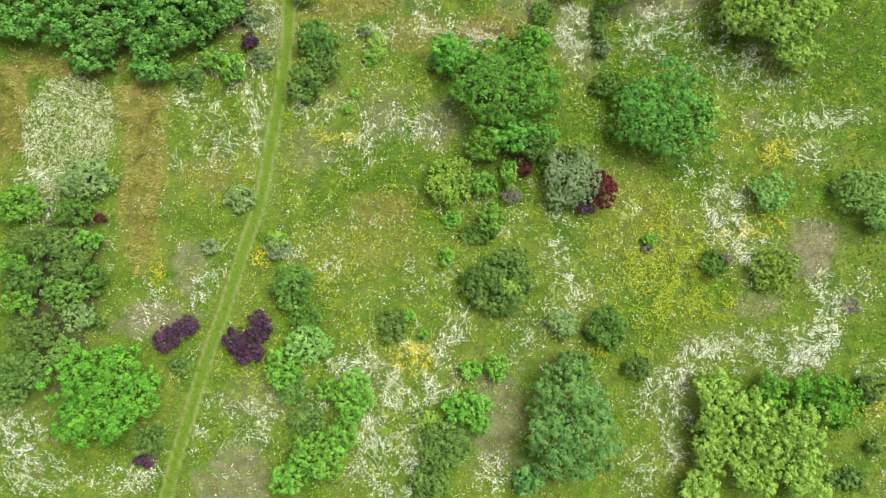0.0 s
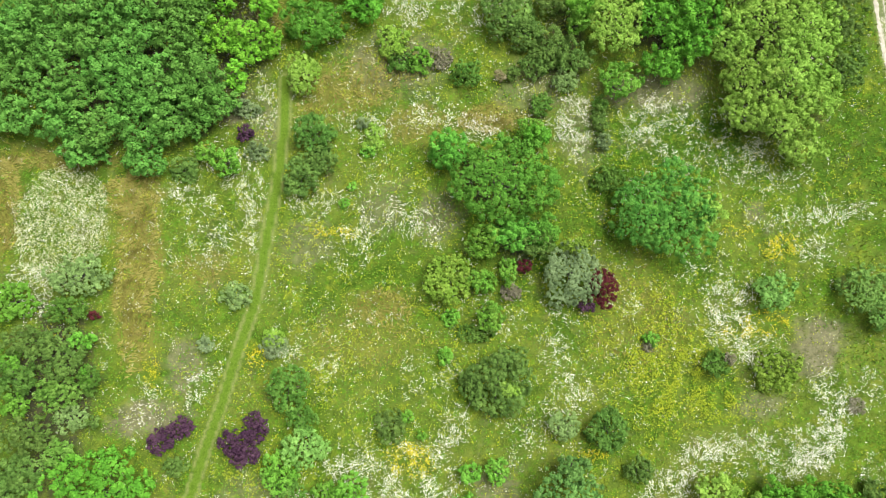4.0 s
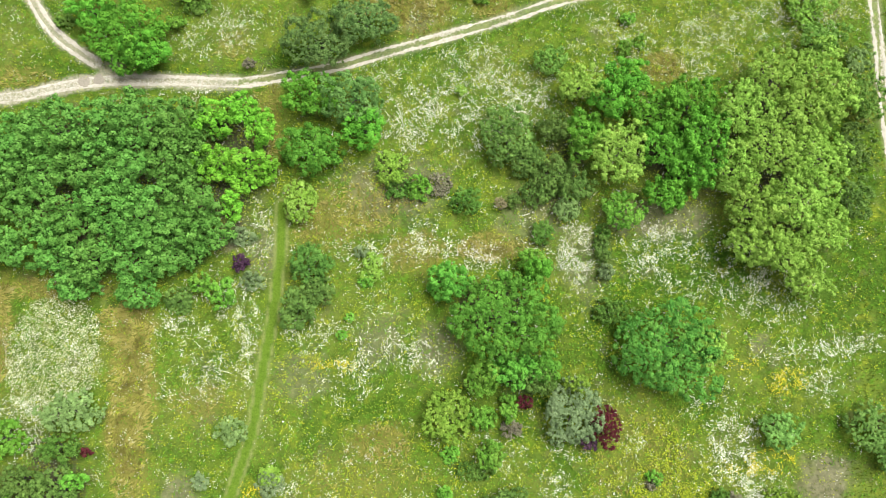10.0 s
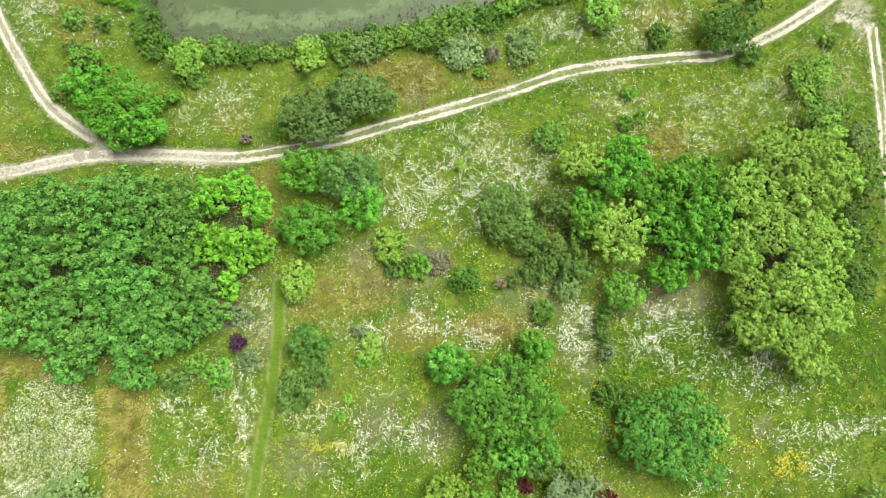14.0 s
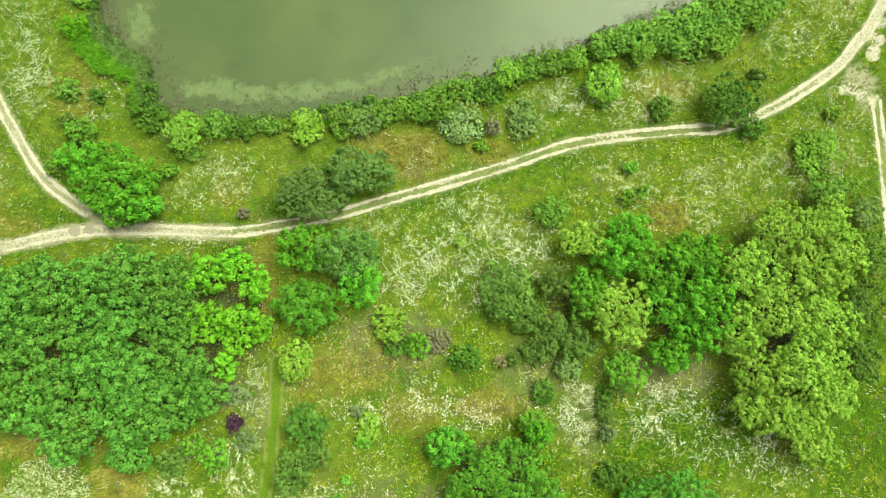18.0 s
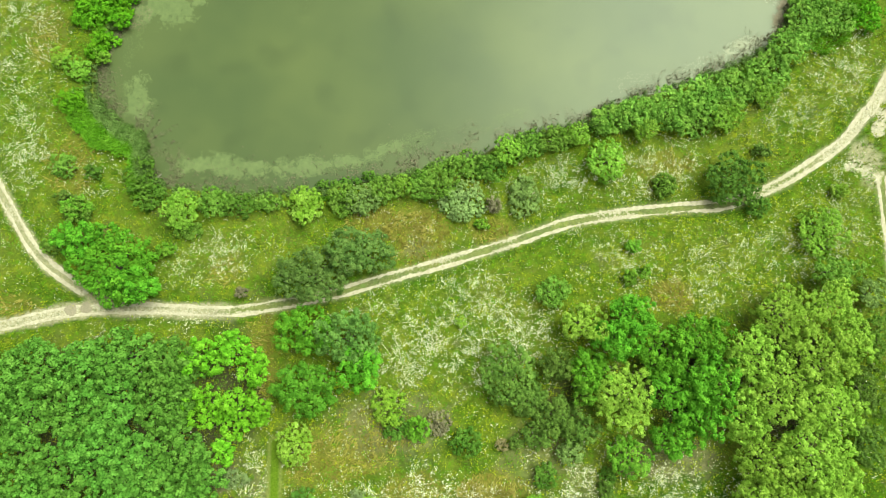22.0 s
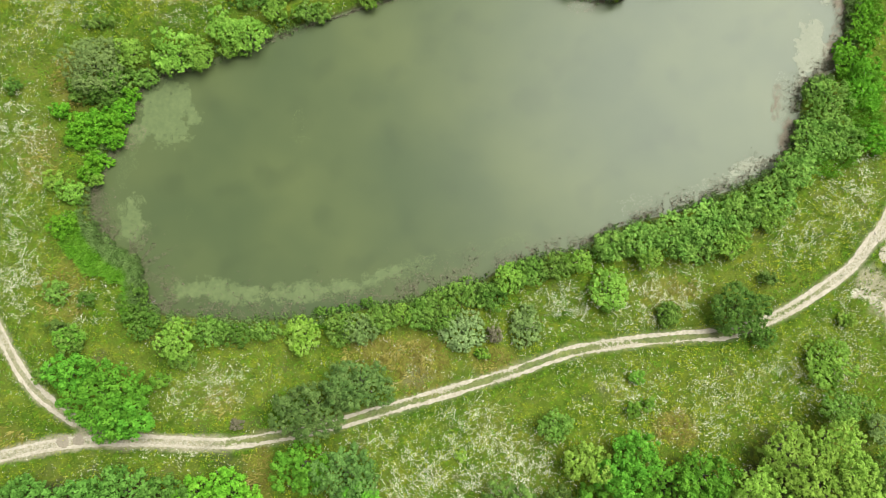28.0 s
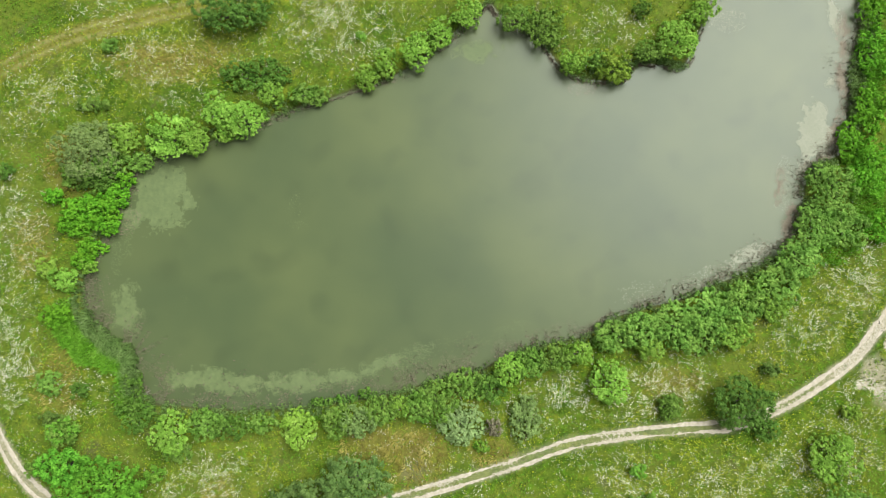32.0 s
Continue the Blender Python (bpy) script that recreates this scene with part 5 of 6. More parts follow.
bloom("yellow", 51.2, 30.5, 3.9, 1.2, 0, 3)
bloom("yellow", 70.5, -15.8, 3.8, 2.8, 0, 2)
bloom("lemon", 2.7, 6.8, 5.8, 3.9, 0, 1.2)
bloom("lemon", -25.0, 29.6, 8.9, 6.0, 0, 1.2)
bloom("lemon", -32.7, -9.5, 7.7, 5.7, 0, 0.8)
bloom("white", 3.3, 83.6, 7.5, 5.0, 0, 7)
bloom("white", -2.7, 74.5, 8.9, 5.9, 0, 6)
bloom("white", 11.2, 76.5, 7.9, 5.9, 0, 6)
bloom("white", 6.2, 69.5, 5.9, 4.9, 0, 5)
bloom("white", -8.6, 68.5, 4.9, 2.9, 0, 5)
bloom("white", 14.1, 74.5, 4.9, 4.9, 0, 5)
bloom("white", -10.7, 81.1, 6.0, 2.8, 10, 5)
bloom("white", 33.2, 88.2, 4.0, 4.5, 0, 6)
bloom("white", 49.2, 89.7, 8.0, 4.0, 0, 3.5)
bloom("white", 59.3, 91.7, 7.0, 5.0, 0, 4)
bloom("white", 66.5, 95.8, 7.0, 8.0, 0, 3)
bloom("white", 27.3, 91.8, 6.0, 4.0, 0, 2)
bloom("white", 19.5, 102.2, 8.1, 4.0, 0, 3)
bloom("white", 30.6, 101.2, 8.1, 3.0, 0, 2.5)
bloom("white", 39.8, 104.3, 6.1, 2.5, 0, 2.5)
bloom("white", -40.8, 87.8, 8.0, 4.0, 0, 3.5)
bloom("white", -45.5, 78.6, 9.0, 1.5, 0, 5)
bloom("white", -39.0, 91.9, 5.0, 3.0, 0, 3)
bloom("white", -6.8, 93.9, 6.0, 3.5, 0, 1.5)
bloom("white", -74.2, 104.6, 5.1, 5.1, 0, 4)
bloom("white", -61.8, 102.5, 5.1, 4.1, 0, 3)
bloom("white", -75.3, 89.9, 6.1, 6.1, 0, 1.5)
bloom("white", 51.1, 48.1, 7.6, 5.7, 0, 3)
bloom("white", 5.1, 48.1, 6.7, 2.4, 0, 4)
bloom("white", -2.6, 51.9, 3.9, 3.4, 0, 3)
bloom("white", -31.7, 52.9, 3.9, 4.9, 0, 4)
bloom("white", -12.2, 48.1, 5.8, 1.9, 0, 4)
bloom("white", -25.9, 53.8, 1.9, 3.9, 0, 2.5)
bloom("white", -18.3, 61.6, 2.9, 2.4, 0, 2)
bloom("white", 15.7, 51.9, 4.8, 5.8, 0, 2)
bloom("white", 44.9, 82.5, 3.0, 3.0, 0, 2)
bloom("white", 74.6, 97.9, 3.0, 8.0, 0, 3)
bloom("white", 70.0, 104.2, 5.0, 3.0, 0, 3)
bloom("white", 44.1, 87.6, 4.0, 4.0, 0, 2.5)
bloom("yellow", -41.4, 102.4, 6.1, 2.5, 0, 1.5)
bloom("white", -75.6, 127.9, 6.1, 9.1, 0, 4)
bloom("white", -74.3, 110.5, 6.0, 7.0, 0, 5)
bloom("white", -78.4, 138.4, 4.1, 6.2, 0, 4)
bloom("white", -60.0, 103.5, 4.0, 4.0, 0, 3)
bloom("white", -35.7, 89.8, 6.8, 3.9, 0, 2.5)
bloom("white", -47.3, 85.9, 4.9, 2.9, 0, 3)
bloom("white", 20.8, 102.5, 6.9, 3.9, 0, 4)
bloom("white", 36.5, 104.4, 7.8, 3.9, 0, 3.5)
bloom("white", 60.6, 115.4, 5.9, 5.9, 0, 4)
bloom("white", 68.9, 121.5, 5.9, 5.9, 0, 4.5)
bloom("white", 74.1, 125.6, 4.0, 6.0, 0, 5)
bloom("white", 40.5, 107.4, 5.9, 2.9, 0, 2.5)
bloom("white", 33.5, 101.5, 5.9, 2.4, 0, 3)
bloom("white", -54.4, 161.9, 9.2, 5.1, 0, 4)
bloom("white", -22.9, 168.2, 9.2, 6.1, 0, 4.5)
bloom("white", -13.7, 163.9, 6.1, 4.1, 0, 4)
bloom("white", -69.3, 154.6, 6.1, 4.1, 0, 5)
bloom("white", -73.5, 157.8, 6.1, 4.1, 0, 3)
bloom("white", -46.0, 155.6, 6.1, 3.0, 0, 3)
bloom("white", -73.9, 134.1, 6.0, 6.0, 0, 4)
bloom("white", -73.1, 108.7, 3.9, 5.8, 0, 6)
bloom("white", -73.6, 116.4, 3.9, 3.9, 0, 4)
bloom("white", 30.1, 168.1, 7.1, 4.1, 0, 5)
bloom("white", -8.6, 169.2, 6.1, 4.1, 0, 3)
bloom("white", -18.9, 171.4, 6.2, 3.1, 0, 3)
bloom("white", -77.0, 149.4, 4.1, 5.1, 0, 3)
bloom("white", -62.1, 171.5, 8.3, 2.1, 0, 2)
bloom("white", 72.6, 124.2, 3.9, 4.8, 0, 4)
bloom("white", -83.0, 122.2, 7.9, 15.8, 0, 3)
bloom("white", -50.1, 180.2, 20.8, 6.2, 0, 3)
bloom("white", -8.7, 180.0, 20.6, 6.2, 0, 3)
bloom("white", -48, 166, 36, 11, 18, 1.6)
bloom("white", -76, 125, 9, 30, 0, 1.6)
bloom("white", 50, 88, 27, 8, 12, 1.9)
bloom("white", 64, 117, 14, 8, 30, 1.8)
bloom("white", 26, 104, 24, 4, 14, 1.2)
bloom("lemon", -48, 166, 36, 11, 18, 1.2)
bloom("lemon", 50, 90, 27, 9, 12, 1.2)
bloom("lemon", 64, 117, 14, 8, 30, 1.6)
bloom("white", 0, 70, 88, 135, 0, 0.5)
bloom("lemon", 0, 70, 88, 135, 0, 0.7)
bloom("cream", -66.3, 31.2, 8.4, 11.2, 0, 3.0, True)


def free_meadow(p):
    """Drops what would stand on the tracks, the mown path or the water."""
    p = p[(np.abs(p[:, 0]) < 92) & (p[:, 1] > -46) & (p[:, 1] < 190)]
    ok = (shore_gap(p[:, 0], p[:, 1]) > 1.0) & (away(p[:, 0], p[:, 1], mown, 3.0) > 1.45)
    for tr in tracks:
        ok &= away(p[:, 0], p[:, 1], tr, 3.0) > 1.25
    return p[ok]


def build_flowers(kind, material, size):
    p = free_meadow(np.concatenate(FLOWERS[kind]))
    wide = bed.uniform(0.12, 0.45, len(p))
    many = bed.integers(2, 7, len(p))
    p, wide = np.repeat(p, many, axis=0), np.repeat(wide, many)
    p = p + bed.normal(size=p.shape) * wide[:, None]
    n = len(p)
    h = bed.uniform(0.28, 0.62, n)
    top = np.stack([p[:, 0], p[:, 1], land(p[:, 0], p[:, 1]) + h], 1)
    nrm = unit(np.stack([bed.normal(size=n) * 0.4, bed.normal(size=n) * 0.4, np.ones(n)], 1))
    v, f = leaf_quads(bed, top, nrm, size * bed.uniform(0.5, 1.5, n) * (1 - 0.18 * soft(70, 90, p[:, 1])), 0.85)
    # one stalk carries several heads
    carry = np.arange(0, n, 6)
    m = len(carry)
    foot = top[carry] - np.stack([bed.normal(size=m) * 0.05, bed.normal(size=m) * 0.05, h[carry] + 0.03], 1)
    head = top[carry]
    sv = np.stack([foot - (0.012, 0, 0), foot + (0.012, 0, 0), head + (0.008, 0, -0.01), head - (0.008, 0, 0.01)], 1).reshape(-1, 3)
    me = mesh_from(kind + "_flowers", np.concatenate([v, sv]), np.concatenate([f, np.arange(4 * m).reshape(m, 4) + 4 * n]), [material, blade_mat], False, np.repeat([0, 1], [n, m]))
    label = {"white": "white daisies in drifts over the meadow", "yellow": "golden yellow flowers in small patches", "lemon": "yellow-green flowering weeds through the grass", "cream": "pale cream seed heads in an even patch"}[kind]
    tagged(new(kind + "_flowers", me), label, "flowers", kind="stuff")
    return n


build_flowers("white", petal_white, 0.12)
build_flowers("yellow", petal_yellow, 0.15)
build_flowers("lemon", petal_lemon, 0.16)
build_flowers("cream", petal_cream, 0.13)


# ---- grass ----
def build_grass(name, material, p, blades, length, label, combed=False):
    n = len(p)
    base = np.repeat(np.stack([p[:, 0], p[:, 1], land(p[:, 0], p[:, 1]) - 0.03], 1), blades, axis=0)
    m = len(base)
    az = bed.random(m) * 6.2832
    lean = bed.uniform(0.25, 0.8, m)
    if combed:
        # wind has laid the stalks over in swirls
        az = 9.0 * lattice(base[:, 0], base[:, 1], 2.6, 74) + 0.35 * bed.normal(size=m)
        lean = bed.uniform(0.6, 0.95, m)
    ln = length * bed.uniform(0.6, 1.4, m)
    tip = base + np.stack([np.cos(az) * lean * ln, np.sin(az) * lean * ln, np.sqrt(1 - lean * lean * 0.9) * ln], 1)
    side = np.stack([-np.sin(az), np.cos(az), np.zeros(m)], 1) * (0.045 + 0.03 * bed.random(m))[:, None]
    v = np.stack([base - side, base + side, tip], 1).reshape(-1, 3)
    tagged(new(name, mesh_from(name, v, np.arange(3 * m).reshape(m, 3), material)), label, "grass", kind="stuff")


def cover_at(kind, x, y):
    w = np.zeros(len(x))
    for k, cx, cy, rx, ry, turn, amount in COVERS:
        if k == kind:
            dx, dy = x - cx, y - cy
            w = np.maximum(w, amount * soft(1.15, 0.6, np.hypot((dx * math.cos(turn) + dy * math.sin(turn)) / rx, (dy * math.cos(turn) - dx * math.sin(turn)) / ry)))
    return w


p = np.stack([bed.uniform(-86, 86, 150000), bed.uniform(-44, 188, 150000)], 1)
p = free_meadow(p)
p = p[bed.random(len(p)) < 0.35 + 0.9 * soft(0.35, 0.65, lattice(p[:, 0], p[:, 1], 1.7, 71))]
w = cover_at("straw", p[:, 0], p[:, 1])
dry = bed.random(len(p)) < w
sparse = cover_at("bare", p[:, 0], p[:, 1])
q = free_meadow(np.stack([bed.uniform(-86, 86, 110000), bed.uniform(-44, 188, 110000)], 1))
q = q[bed.random(len(q)) < soft(0.38, 0.62, 0.5 * lattice(q[:, 0], q[:, 1], 0.9, 72) + 0.5 * lattice(q[:, 0], q[:, 1], 4.0, 73))]
q = np.repeat(q, 3, axis=0) + bed.normal(size=(3 * len(q), 2)) * 0.14
rosette = np.stack([q[:, 0], q[:, 1], land(q[:, 0], q[:, 1]) + bed.uniform(0.05, 0.3, len(q))], 1)
facing = unit(np.stack([bed.normal(size=len(q)) * 0.35, bed.normal(size=len(q)) * 0.35, np.ones(len(q))], 1))
tagged(new("broad_weeds", mesh_from("broad_weeds", *leaf_quads(bed, rosette, facing, bed.uniform(0.12, 0.34, len(q))), weed_leaf)), "green broad-leaved weeds in the grass", "weeds", kind="stuff")
build_grass("meadow_grass", blade_mat, p[~dry & (bed.random(len(p)) > sparse * 0.8)], 3, 0.42, "tall green meadow grass in tufts")
dry_spots = []
for kind, cx, cy, rx, ry, turn, amount in COVERS:
    if kind == "straw":
        m = int(16 * amount * 4 * rx * ry)
        u, v = bed.uniform(-1.1, 1.1, m), bed.uniform(-1.1, 1.1, m)
        u, v = u[np.hypot(u, v) < 1.1] * rx, v[np.hypot(u, v) < 1.1] * ry
        dry_spots.append(np.stack([cx + u * math.cos(turn) - v * math.sin(turn), cy + u * math.sin(turn) + v * math.cos(turn)], 1))
p = np.concatenate(dry_spots)
p = p[bed.random(len(p)) < cover_at("straw", p[:, 0], p[:, 1]) * (0.35 + lattice(p[:, 0], p[:, 1], 1.4, 75))]
build_grass("dry_grass", straw_mat, free_meadow(p), 3, 0.85, "tall dry yellowish grass laid over in swirls", True)


# ---- pond edge: floating weed, brown stalks, reeds ----
def pads(rng, p, z, size):
    """Small floating leaves, each an uneven six-cornered disc."""
    n = len(p)
    a = np.arange(6)[None, :] * 1.0472 + rng.random((n, 1)) * 6.28
    r = size[:, None] * rng.uniform(0.75, 1.2, (n, 6)) * 0.5
    tilt = rng.normal(size=(n, 2)) * 0.03
    x, y = r * np.cos(a), r * np.sin(a)
    v = np.stack([p[:, :1] + x, p[:, 1:] + y, z[:, None] + x * tilt[:, :1] + y * tilt[:, 1:]], 2).reshape(-1, 3)
    i = np.arange(n)[:, None] * 6
    return v, np.concatenate([i + np.array([0, 1, 2, 3]), i + np.array([0, 3, 4, 5])])


WEEDS = {"green": (weed_mat, "mat of green floating water weed"), "pale": (weed_pale, "mat of pale floating water weed"), "brown": (brown_fringe, "brown water plants at the surface")}


def water_weed(kind, x, y, rx, ry, turn, thick):
    n = int(min(thick, 1.2) * 70 * rx * ry * 3.1416)
    r, a = np.sqrt(bed.random(n)) * 1.2, bed.random(n) * 6.2832
    u, v = r * np.cos(a) * rx, r * np.sin(a) * ry
    c, s = math.cos(radians(turn)), math.sin(radians(turn))
    p = np.stack([x + u * c - v * s, y + u * s + v * c], 1)
    edge = r + 0.9 * (lattice(p[:, 0], p[:, 1], 1.6, 81) - 0.5) + 0.5 * (lattice(p[:, 0], p[:, 1], 0.6, 82) - 0.5)
    gap = shore_gap(p[:, 0], p[:, 1])
    p = p[(edge < 1.0) & (gap < 0.5) & (bed.random(n) < 0.35 + lattice(p[:, 0], p[:, 1], 0.9, 83) * (0.4 + thick))]
    if len(p) < 3:
        return
    v, f = pads(bed, p, WATER + bed.uniform(0.012, 0.03, len(p)), bed.uniform(0.06, 0.19, len(p)))
    if thick >= 0.8:
        # where it grows thick the weed closes to a film with a ragged edge
        step = 0.22
        gu, gv = np.meshgrid(np.arange(-1.2 * rx, 1.2 * rx, step), np.arange(-1.2 * ry, 1.2 * ry, step))
        gu, gv = gu.ravel(), gv.ravel()
        gx, gy = x + gu * c - gv * s, y + gu * s + gv * c
        rim_at = np.hypot(gu / rx, gv / ry) + 0.7 * (lattice(gx, gy, 1.6, 81) - 0.5) + 0.45 * (lattice(gx, gy, 0.6, 82) - 0.5)
        full = (rim_at < 0.42 + 0.2 * min(thick, 2.2)) & (shore_gap(gx, gy) < 0.4) & (lattice(gx, gy, 1.1, 86) < 0.55 + 0.2 * thick)
        gx, gy = gx[full], gy[full]
        h = 0.56 * step
        q = np.stack([np.stack([gx + (i * c - j * s) * h, gy + (i * s + j * c) * h, np.full(len(gx), WATER + 0.006) + bed.random(len(gx)) * 0.003], 1) for i, j in ((-1, -1), (1, -1), (1, 1), (-1, 1))], 1).reshape(-1, 3)
        v, f = np.concatenate([v, q]), np.concatenate([f, np.arange(len(q)).reshape(-1, 4) + len(v)])
    material, label = WEEDS[kind]
    tagged(new("water_weed", mesh_from("water_weed", v, f, material)), label, "water weed", "floating weed mats", "stuff")


water_weed("green", -50.6, 137.4, 6.4, 6.2, 0, 2.2)
water_weed("brown", -56.5, 134.4, 3.0, 3.4, 0, 0.5)
water_weed("green", -55.2, 117.9, 3.0, 4.6, 10, 1.2)
water_weed("green", -42.6, 105.6, 6.3, 2.2, 0, 1.3)
water_weed("green", -34.3, 104.8, 6.8, 1.8, 0, 1.1)
water_weed("green", -26.1, 105.2, 7.0, 1.9, 5, 1.2)
water_weed("green", -17.8, 106.0, 4.8, 1.5, 8, 0.9)
water_weed("green", -11.5, 107.9, 4.6, 1.5, 20, 1.3)
water_weed("green", -6.0, 109.5, 4.5, 1.7, 20, 0.7)
water_weed("green", 6.2, 163.9, 4.2, 2.0, 8, 1.5)
water_weed("brown", 24.9, 157.3, 2.2, 1.6, 0, 0.4)
water_weed("green", -56.5, 128.2, 1.8, 4.2, 0, 0.5)
water_weed("pale", 65.8, 148.9, 2.7, 6.6, -12, 2.6)
water_weed("pale", 70.9, 170.4, 1.3, 4.3, 5, 1)
water_weed("pale", 69.3, 157.9, 1.1, 1.4, 0, 0.9)
water_weed("pale", 51.5, 169.6, 3.3, 2.0, 0, 0.5)
water_weed("pale", 53.2, 127.0, 5.4, 1.4, 24, 1)
water_weed("pale", 44.7, 123.3, 4.9, 1.2, 22, 0.35)
water_weed("green", 10.3, 113.5, 4.4, 1.2, 24, 0.25)
water_weed("brown", 72.1, 167.2, 1.2, 5.0, 0, 0.9)
water_weed("brown", 71.3, 157.7, 1.3, 4.0, 5, 0.9)
water_weed("brown", 69.6, 149.4, 1.2, 4.0, -20, 0.9)
water_weed("brown", 66.4, 143.8, 2.6, 1.2, 25, 0.9)
water_weed("brown", 61.0, 132.7, 1.6, 3.2, -15, 0.9)
water_weed("brown", 59.2, 139.2, 1.2, 3.0, -10, 0.9)
water_weed("green", -25.9, 136.2, 1.2, 2.0, 0, 0.2)
water_weed("green", -25.5, 132.4, 2.2, 0.8, 0, 0.2)
water_weed("green", -45.1, 119.3, 0.6, 1.4, 0, 0.2)
water_weed("pale", 33.8, 120.8, 4.9, 1.6, 15, 0.2)
water_weed("green", 1.5, 111.6, 5.8, 1.4, 15, 0.15)
water_weed("pale", 59.7, 139.2, 1.4, 5.0, -8, 0.5)


def build_fringe():
    """Brown stalks and drowned stems in the shallows along the shore."""
    n = 56000
    k = bed.integers(0, len(shore), n)
    t = bed.random(n)[:, None]
    p = shore[k] * (1 - t) + shore[(k + 1) % len(shore)] * t
    wide = 0.5 + 2.6 * lattice(p[:, 0], p[:, 1], 7.0, 84) ** 2
    wide = wide + 1.0 * ((p[:, 0] < -8) & (p[:, 1] < 125))
    north = (p[:, 1] > 140) & (p[:, 0] < 55)
    p = p - out[k] * (np.abs(bed.normal(size=n)) * wide * np.where(north, 0.3, 1.0) - 0.2)[:, None]
    p = p[lattice(p[:, 0], p[:, 1], 1.3, 85) > 0.36]
    half = len(p) // 2
    v, f = pads(bed, p[:half], WATER + bed.uniform(0.004, 0.02, half), bed.uniform(0.04, 0.14, half))
    q = p[half:]
    m = len(q)
    base = np.stack([q[:, 0], q[:, 1], np.full(m, WATER - 0.1)], 1)
    tip = base + np.stack([bed.normal(size=m) * 0.18, bed.normal(size=m) * 0.18, bed.uniform(0.2, 0.6, m)], 1)
    side = np.stack([bed.normal(size=m), bed.normal(size=m), np.zeros(m)], 1) * 0.03
    sv = np.stack([base - side, base + side, tip + side * 0.5, tip - side * 0.5], 1).reshape(-1, 3)
    tagged(new("shore_stalks", mesh_from("shore_stalks", np.concatenate([v, sv]), np.concatenate([f, np.arange(4 * m).reshape(m, 4) + len(v)]), brown_fringe)), "brown dead stalks in the shallow water", "water plants", kind="stuff")


build_fringe()
REEDS = []


def reeds(x, y, rx, ry, turn, density, h):
    n = int(density * np.pi * rx * ry)
    r, a = np.sqrt(bed.random(n)) * 1.1, bed.random(n) * 6.2832
    u, v = r * np.cos(a) * rx, r * np.sin(a) * ry
    c, s = math.cos(radians(turn)), math.sin(radians(turn))
    p = np.stack([x + u * c - v * s, y + u * s + v * c], 1)
    keep = (r + 0.7 * (lattice(p[:, 0], p[:, 1], 1.4, 91) - 0.5) < 1.0) & (shore_gap(p[:, 0], p[:, 1]) > -0.9)
    REEDS.append(np.column_stack([p[keep], np.full(keep.sum(), h)]))


reeds(-63.5, 113.5, 3.1, 3.3, 0, 26, 1.3)
reeds(-59.9, 110.4, 4.1, 3.1, -25, 26, 1.5)
reeds(-55.9, 109.5, 3.1, 2.9, 0, 24, 1.9)
reeds(-53.5, 105.7, 1.9, 3.9, 0, 24, 2)
reeds(-59.2, 114.9, 2.5, 3.3, 30, 10, 1.6)
reeds(-53.6, 101.6, 2.1, 2.9, 0, 14, 1.3)
reeds(-65.1, 116.4, 2.5, 2.9, 0, 26, 1)
reeds(-61.2, 132.6, 4.0, 3.0, 0, 14, 1)
reeds(-33.8, 99.3, 4.8, 1.5, 0, 12, 1)
reeds(-21.4, 100.3, 3.8, 1.5, 0, 10, 1)
reeds(73.9, 139.0, 3.3, 6.9, 0, 12, 1.6)
reeds(76.4, 160.4, 2.4, 11.0, 0, 12, 1.5)
reeds(68.0, 130.1, 3.9, 4.9, 0, 8, 1.5)
reeds(30.5, 113.6, 5.8, 1.5, 20, 10, 1.4)
reeds(47.9, 117.9, 9.7, 2.5, 24, 10, 1.6)
reeds(-16.5, 151.8, 5.0, 1.4, 10, 12, 0.9)
reeds(72.9, 157.3, 0.8, 11.0, 0, 14, 1.4)


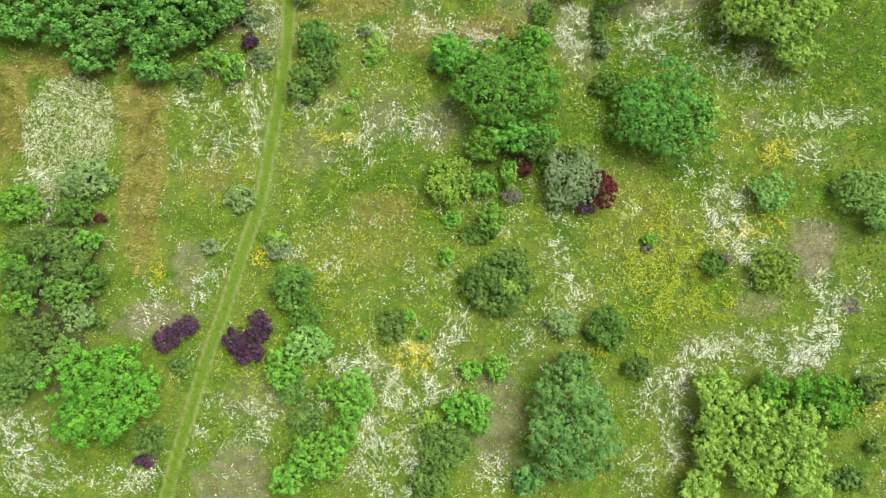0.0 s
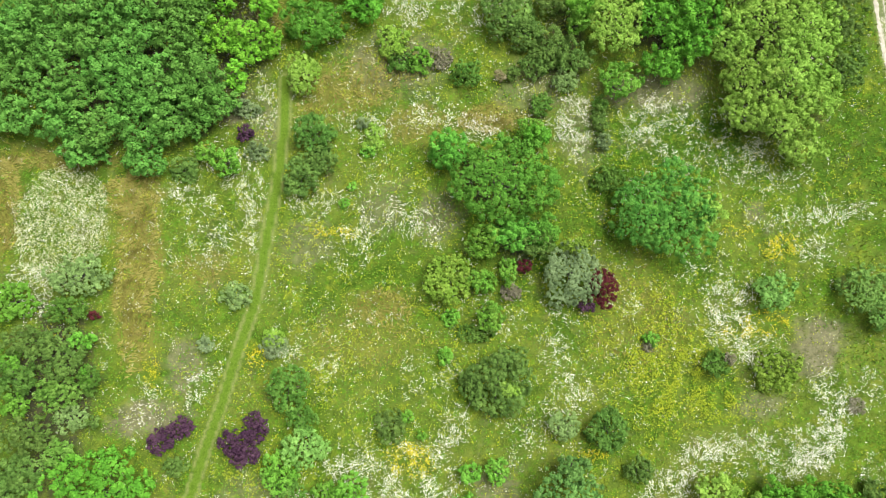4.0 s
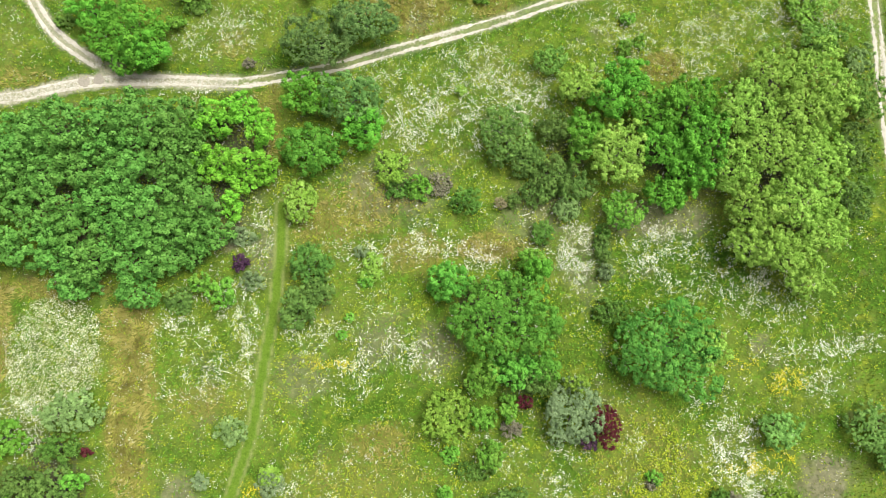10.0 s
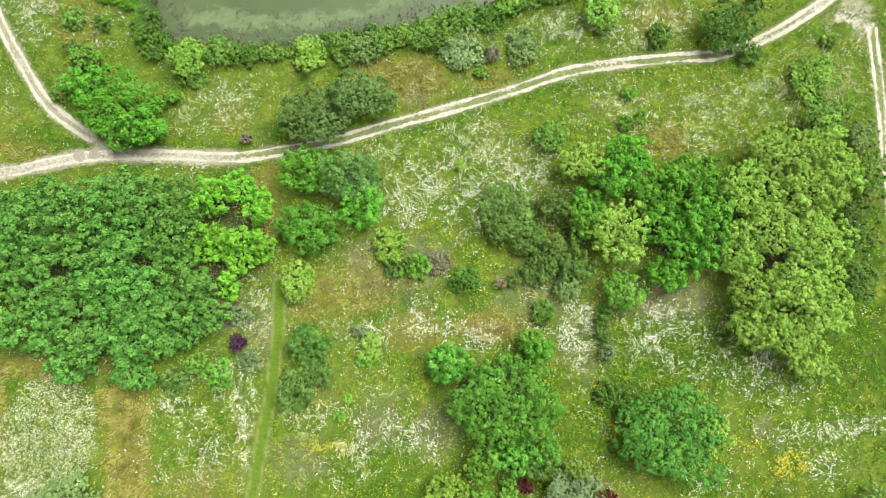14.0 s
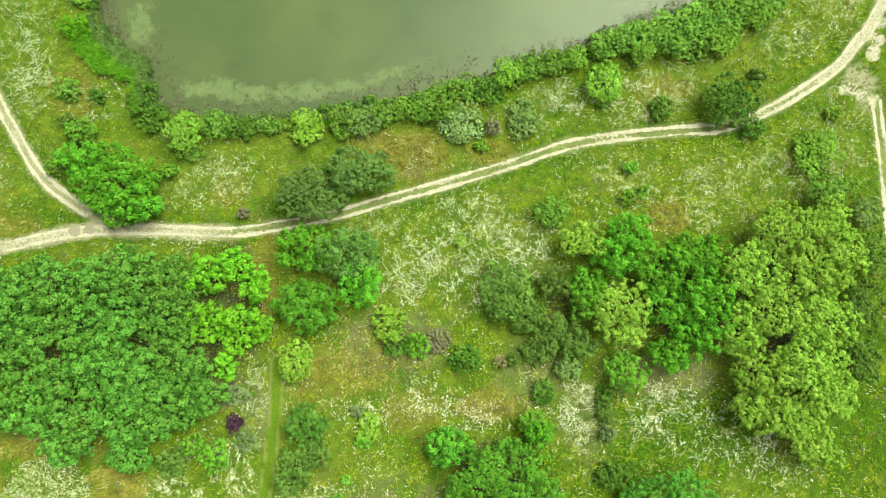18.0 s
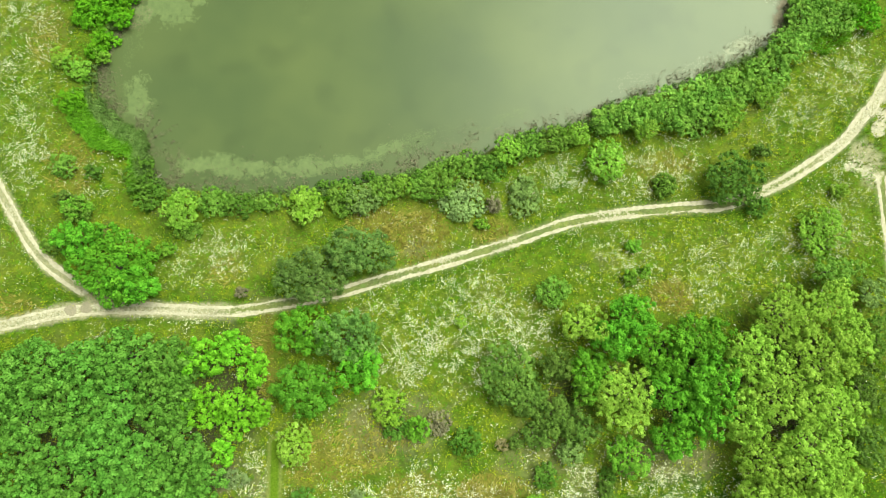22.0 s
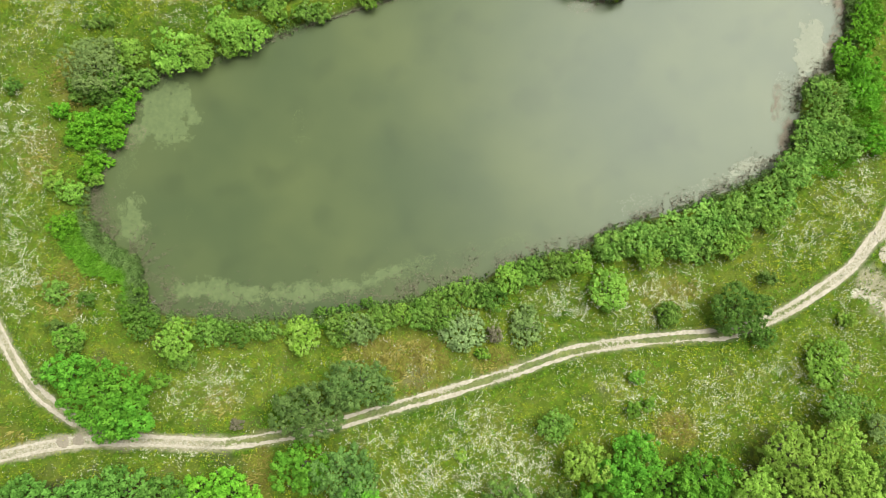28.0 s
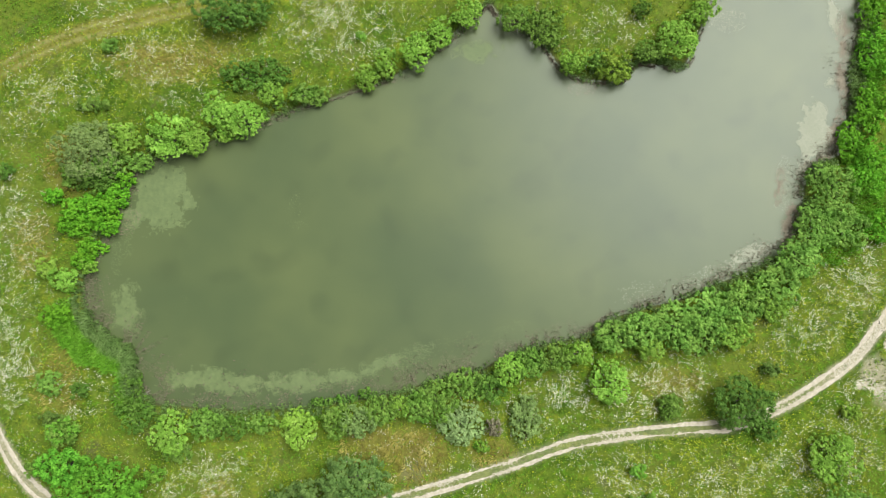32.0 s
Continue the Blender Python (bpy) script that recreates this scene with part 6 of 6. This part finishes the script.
def build_reeds():
    p = np.concatenate(REEDS)
    # a thin belt of rank growth all along the bank
    n = 16000
    k = bed.integers(0, len(shore), n)
    b = shore[k] + out[k] * bed.uniform(-0.1, 2.6, n)[:, None] + bed.normal(size=(n, 2)) * 0.3
    b = b[lattice(b[:, 0], b[:, 1], 2.2, 92) > 0.35]
    p = np.concatenate([p, np.column_stack([b, bed.uniform(0.5, 1.1, len(b))])])
    n = len(p)
    base = np.repeat(np.stack([p[:, 0], p[:, 1], land(p[:, 0], p[:, 1]) - 0.05], 1), 4, axis=0)
    h = np.repeat(p[:, 2], 4) * bed.uniform(0.55, 1.15, 4 * n)
    m = 4 * n
    az = bed.random(m) * 6.2832
    way = np.stack([np.cos(az), np.sin(az), np.zeros(m)], 1)
    side = np.stack([-np.sin(az), np.cos(az), np.zeros(m)], 1) * bed.uniform(0.025, 0.055, m)[:, None]
    mid = base + way * (0.10 * h)[:, None] + np.stack([np.zeros(m), np.zeros(m), 0.7 * h], 1)
    tip = base + way * (0.45 * h)[:, None] + np.stack([np.zeros(m), np.zeros(m), bed.uniform(0.75, 1.0, m) * h], 1)
    v = np.stack([base - side * 0.6, base + side * 0.6, mid + side, mid - side, tip], 1).reshape(-1, 3)
    i = np.arange(m) * 5
    f3 = np.concatenate([np.stack([i, i + 1, i + 2], 1), np.stack([i, i + 2, i + 3], 1), np.stack([i + 3, i + 2, i + 4], 1)])
    wet = shore_gap(base[:, 0], base[:, 1]) < 2.2
    tagged(new("reeds", mesh_from("reeds", v, f3, [reed_mat, reed_grey], False, np.tile(wet, 3).astype("i"))), "tall green reeds along the pond bank", "reeds", kind="stuff")


build_reeds()

# a bleached fallen branch at the water's edge
log = tagged(new("fallen_branch"), "bleached fallen branch at the water's edge", "dead branch")
log.location = (-51.0, 103.1, WATER + 0.12)
child("stick", mesh_from("stick", *tube([(-0.9, -0.5, 0), (0.0, 0.05, 0.1), (1.0, 0.7, 0.22)], (0.13, 0.11, 0.05), 7), pale_wood, True), log)
child("twig", mesh_from("twig", *tube([(0.1, 0.1, 0.1), (0.5, 0.1, 0.3), (0.9, -0.1, 0.4)], (0.06, 0.045, 0.02), 6), pale_wood, True), log)
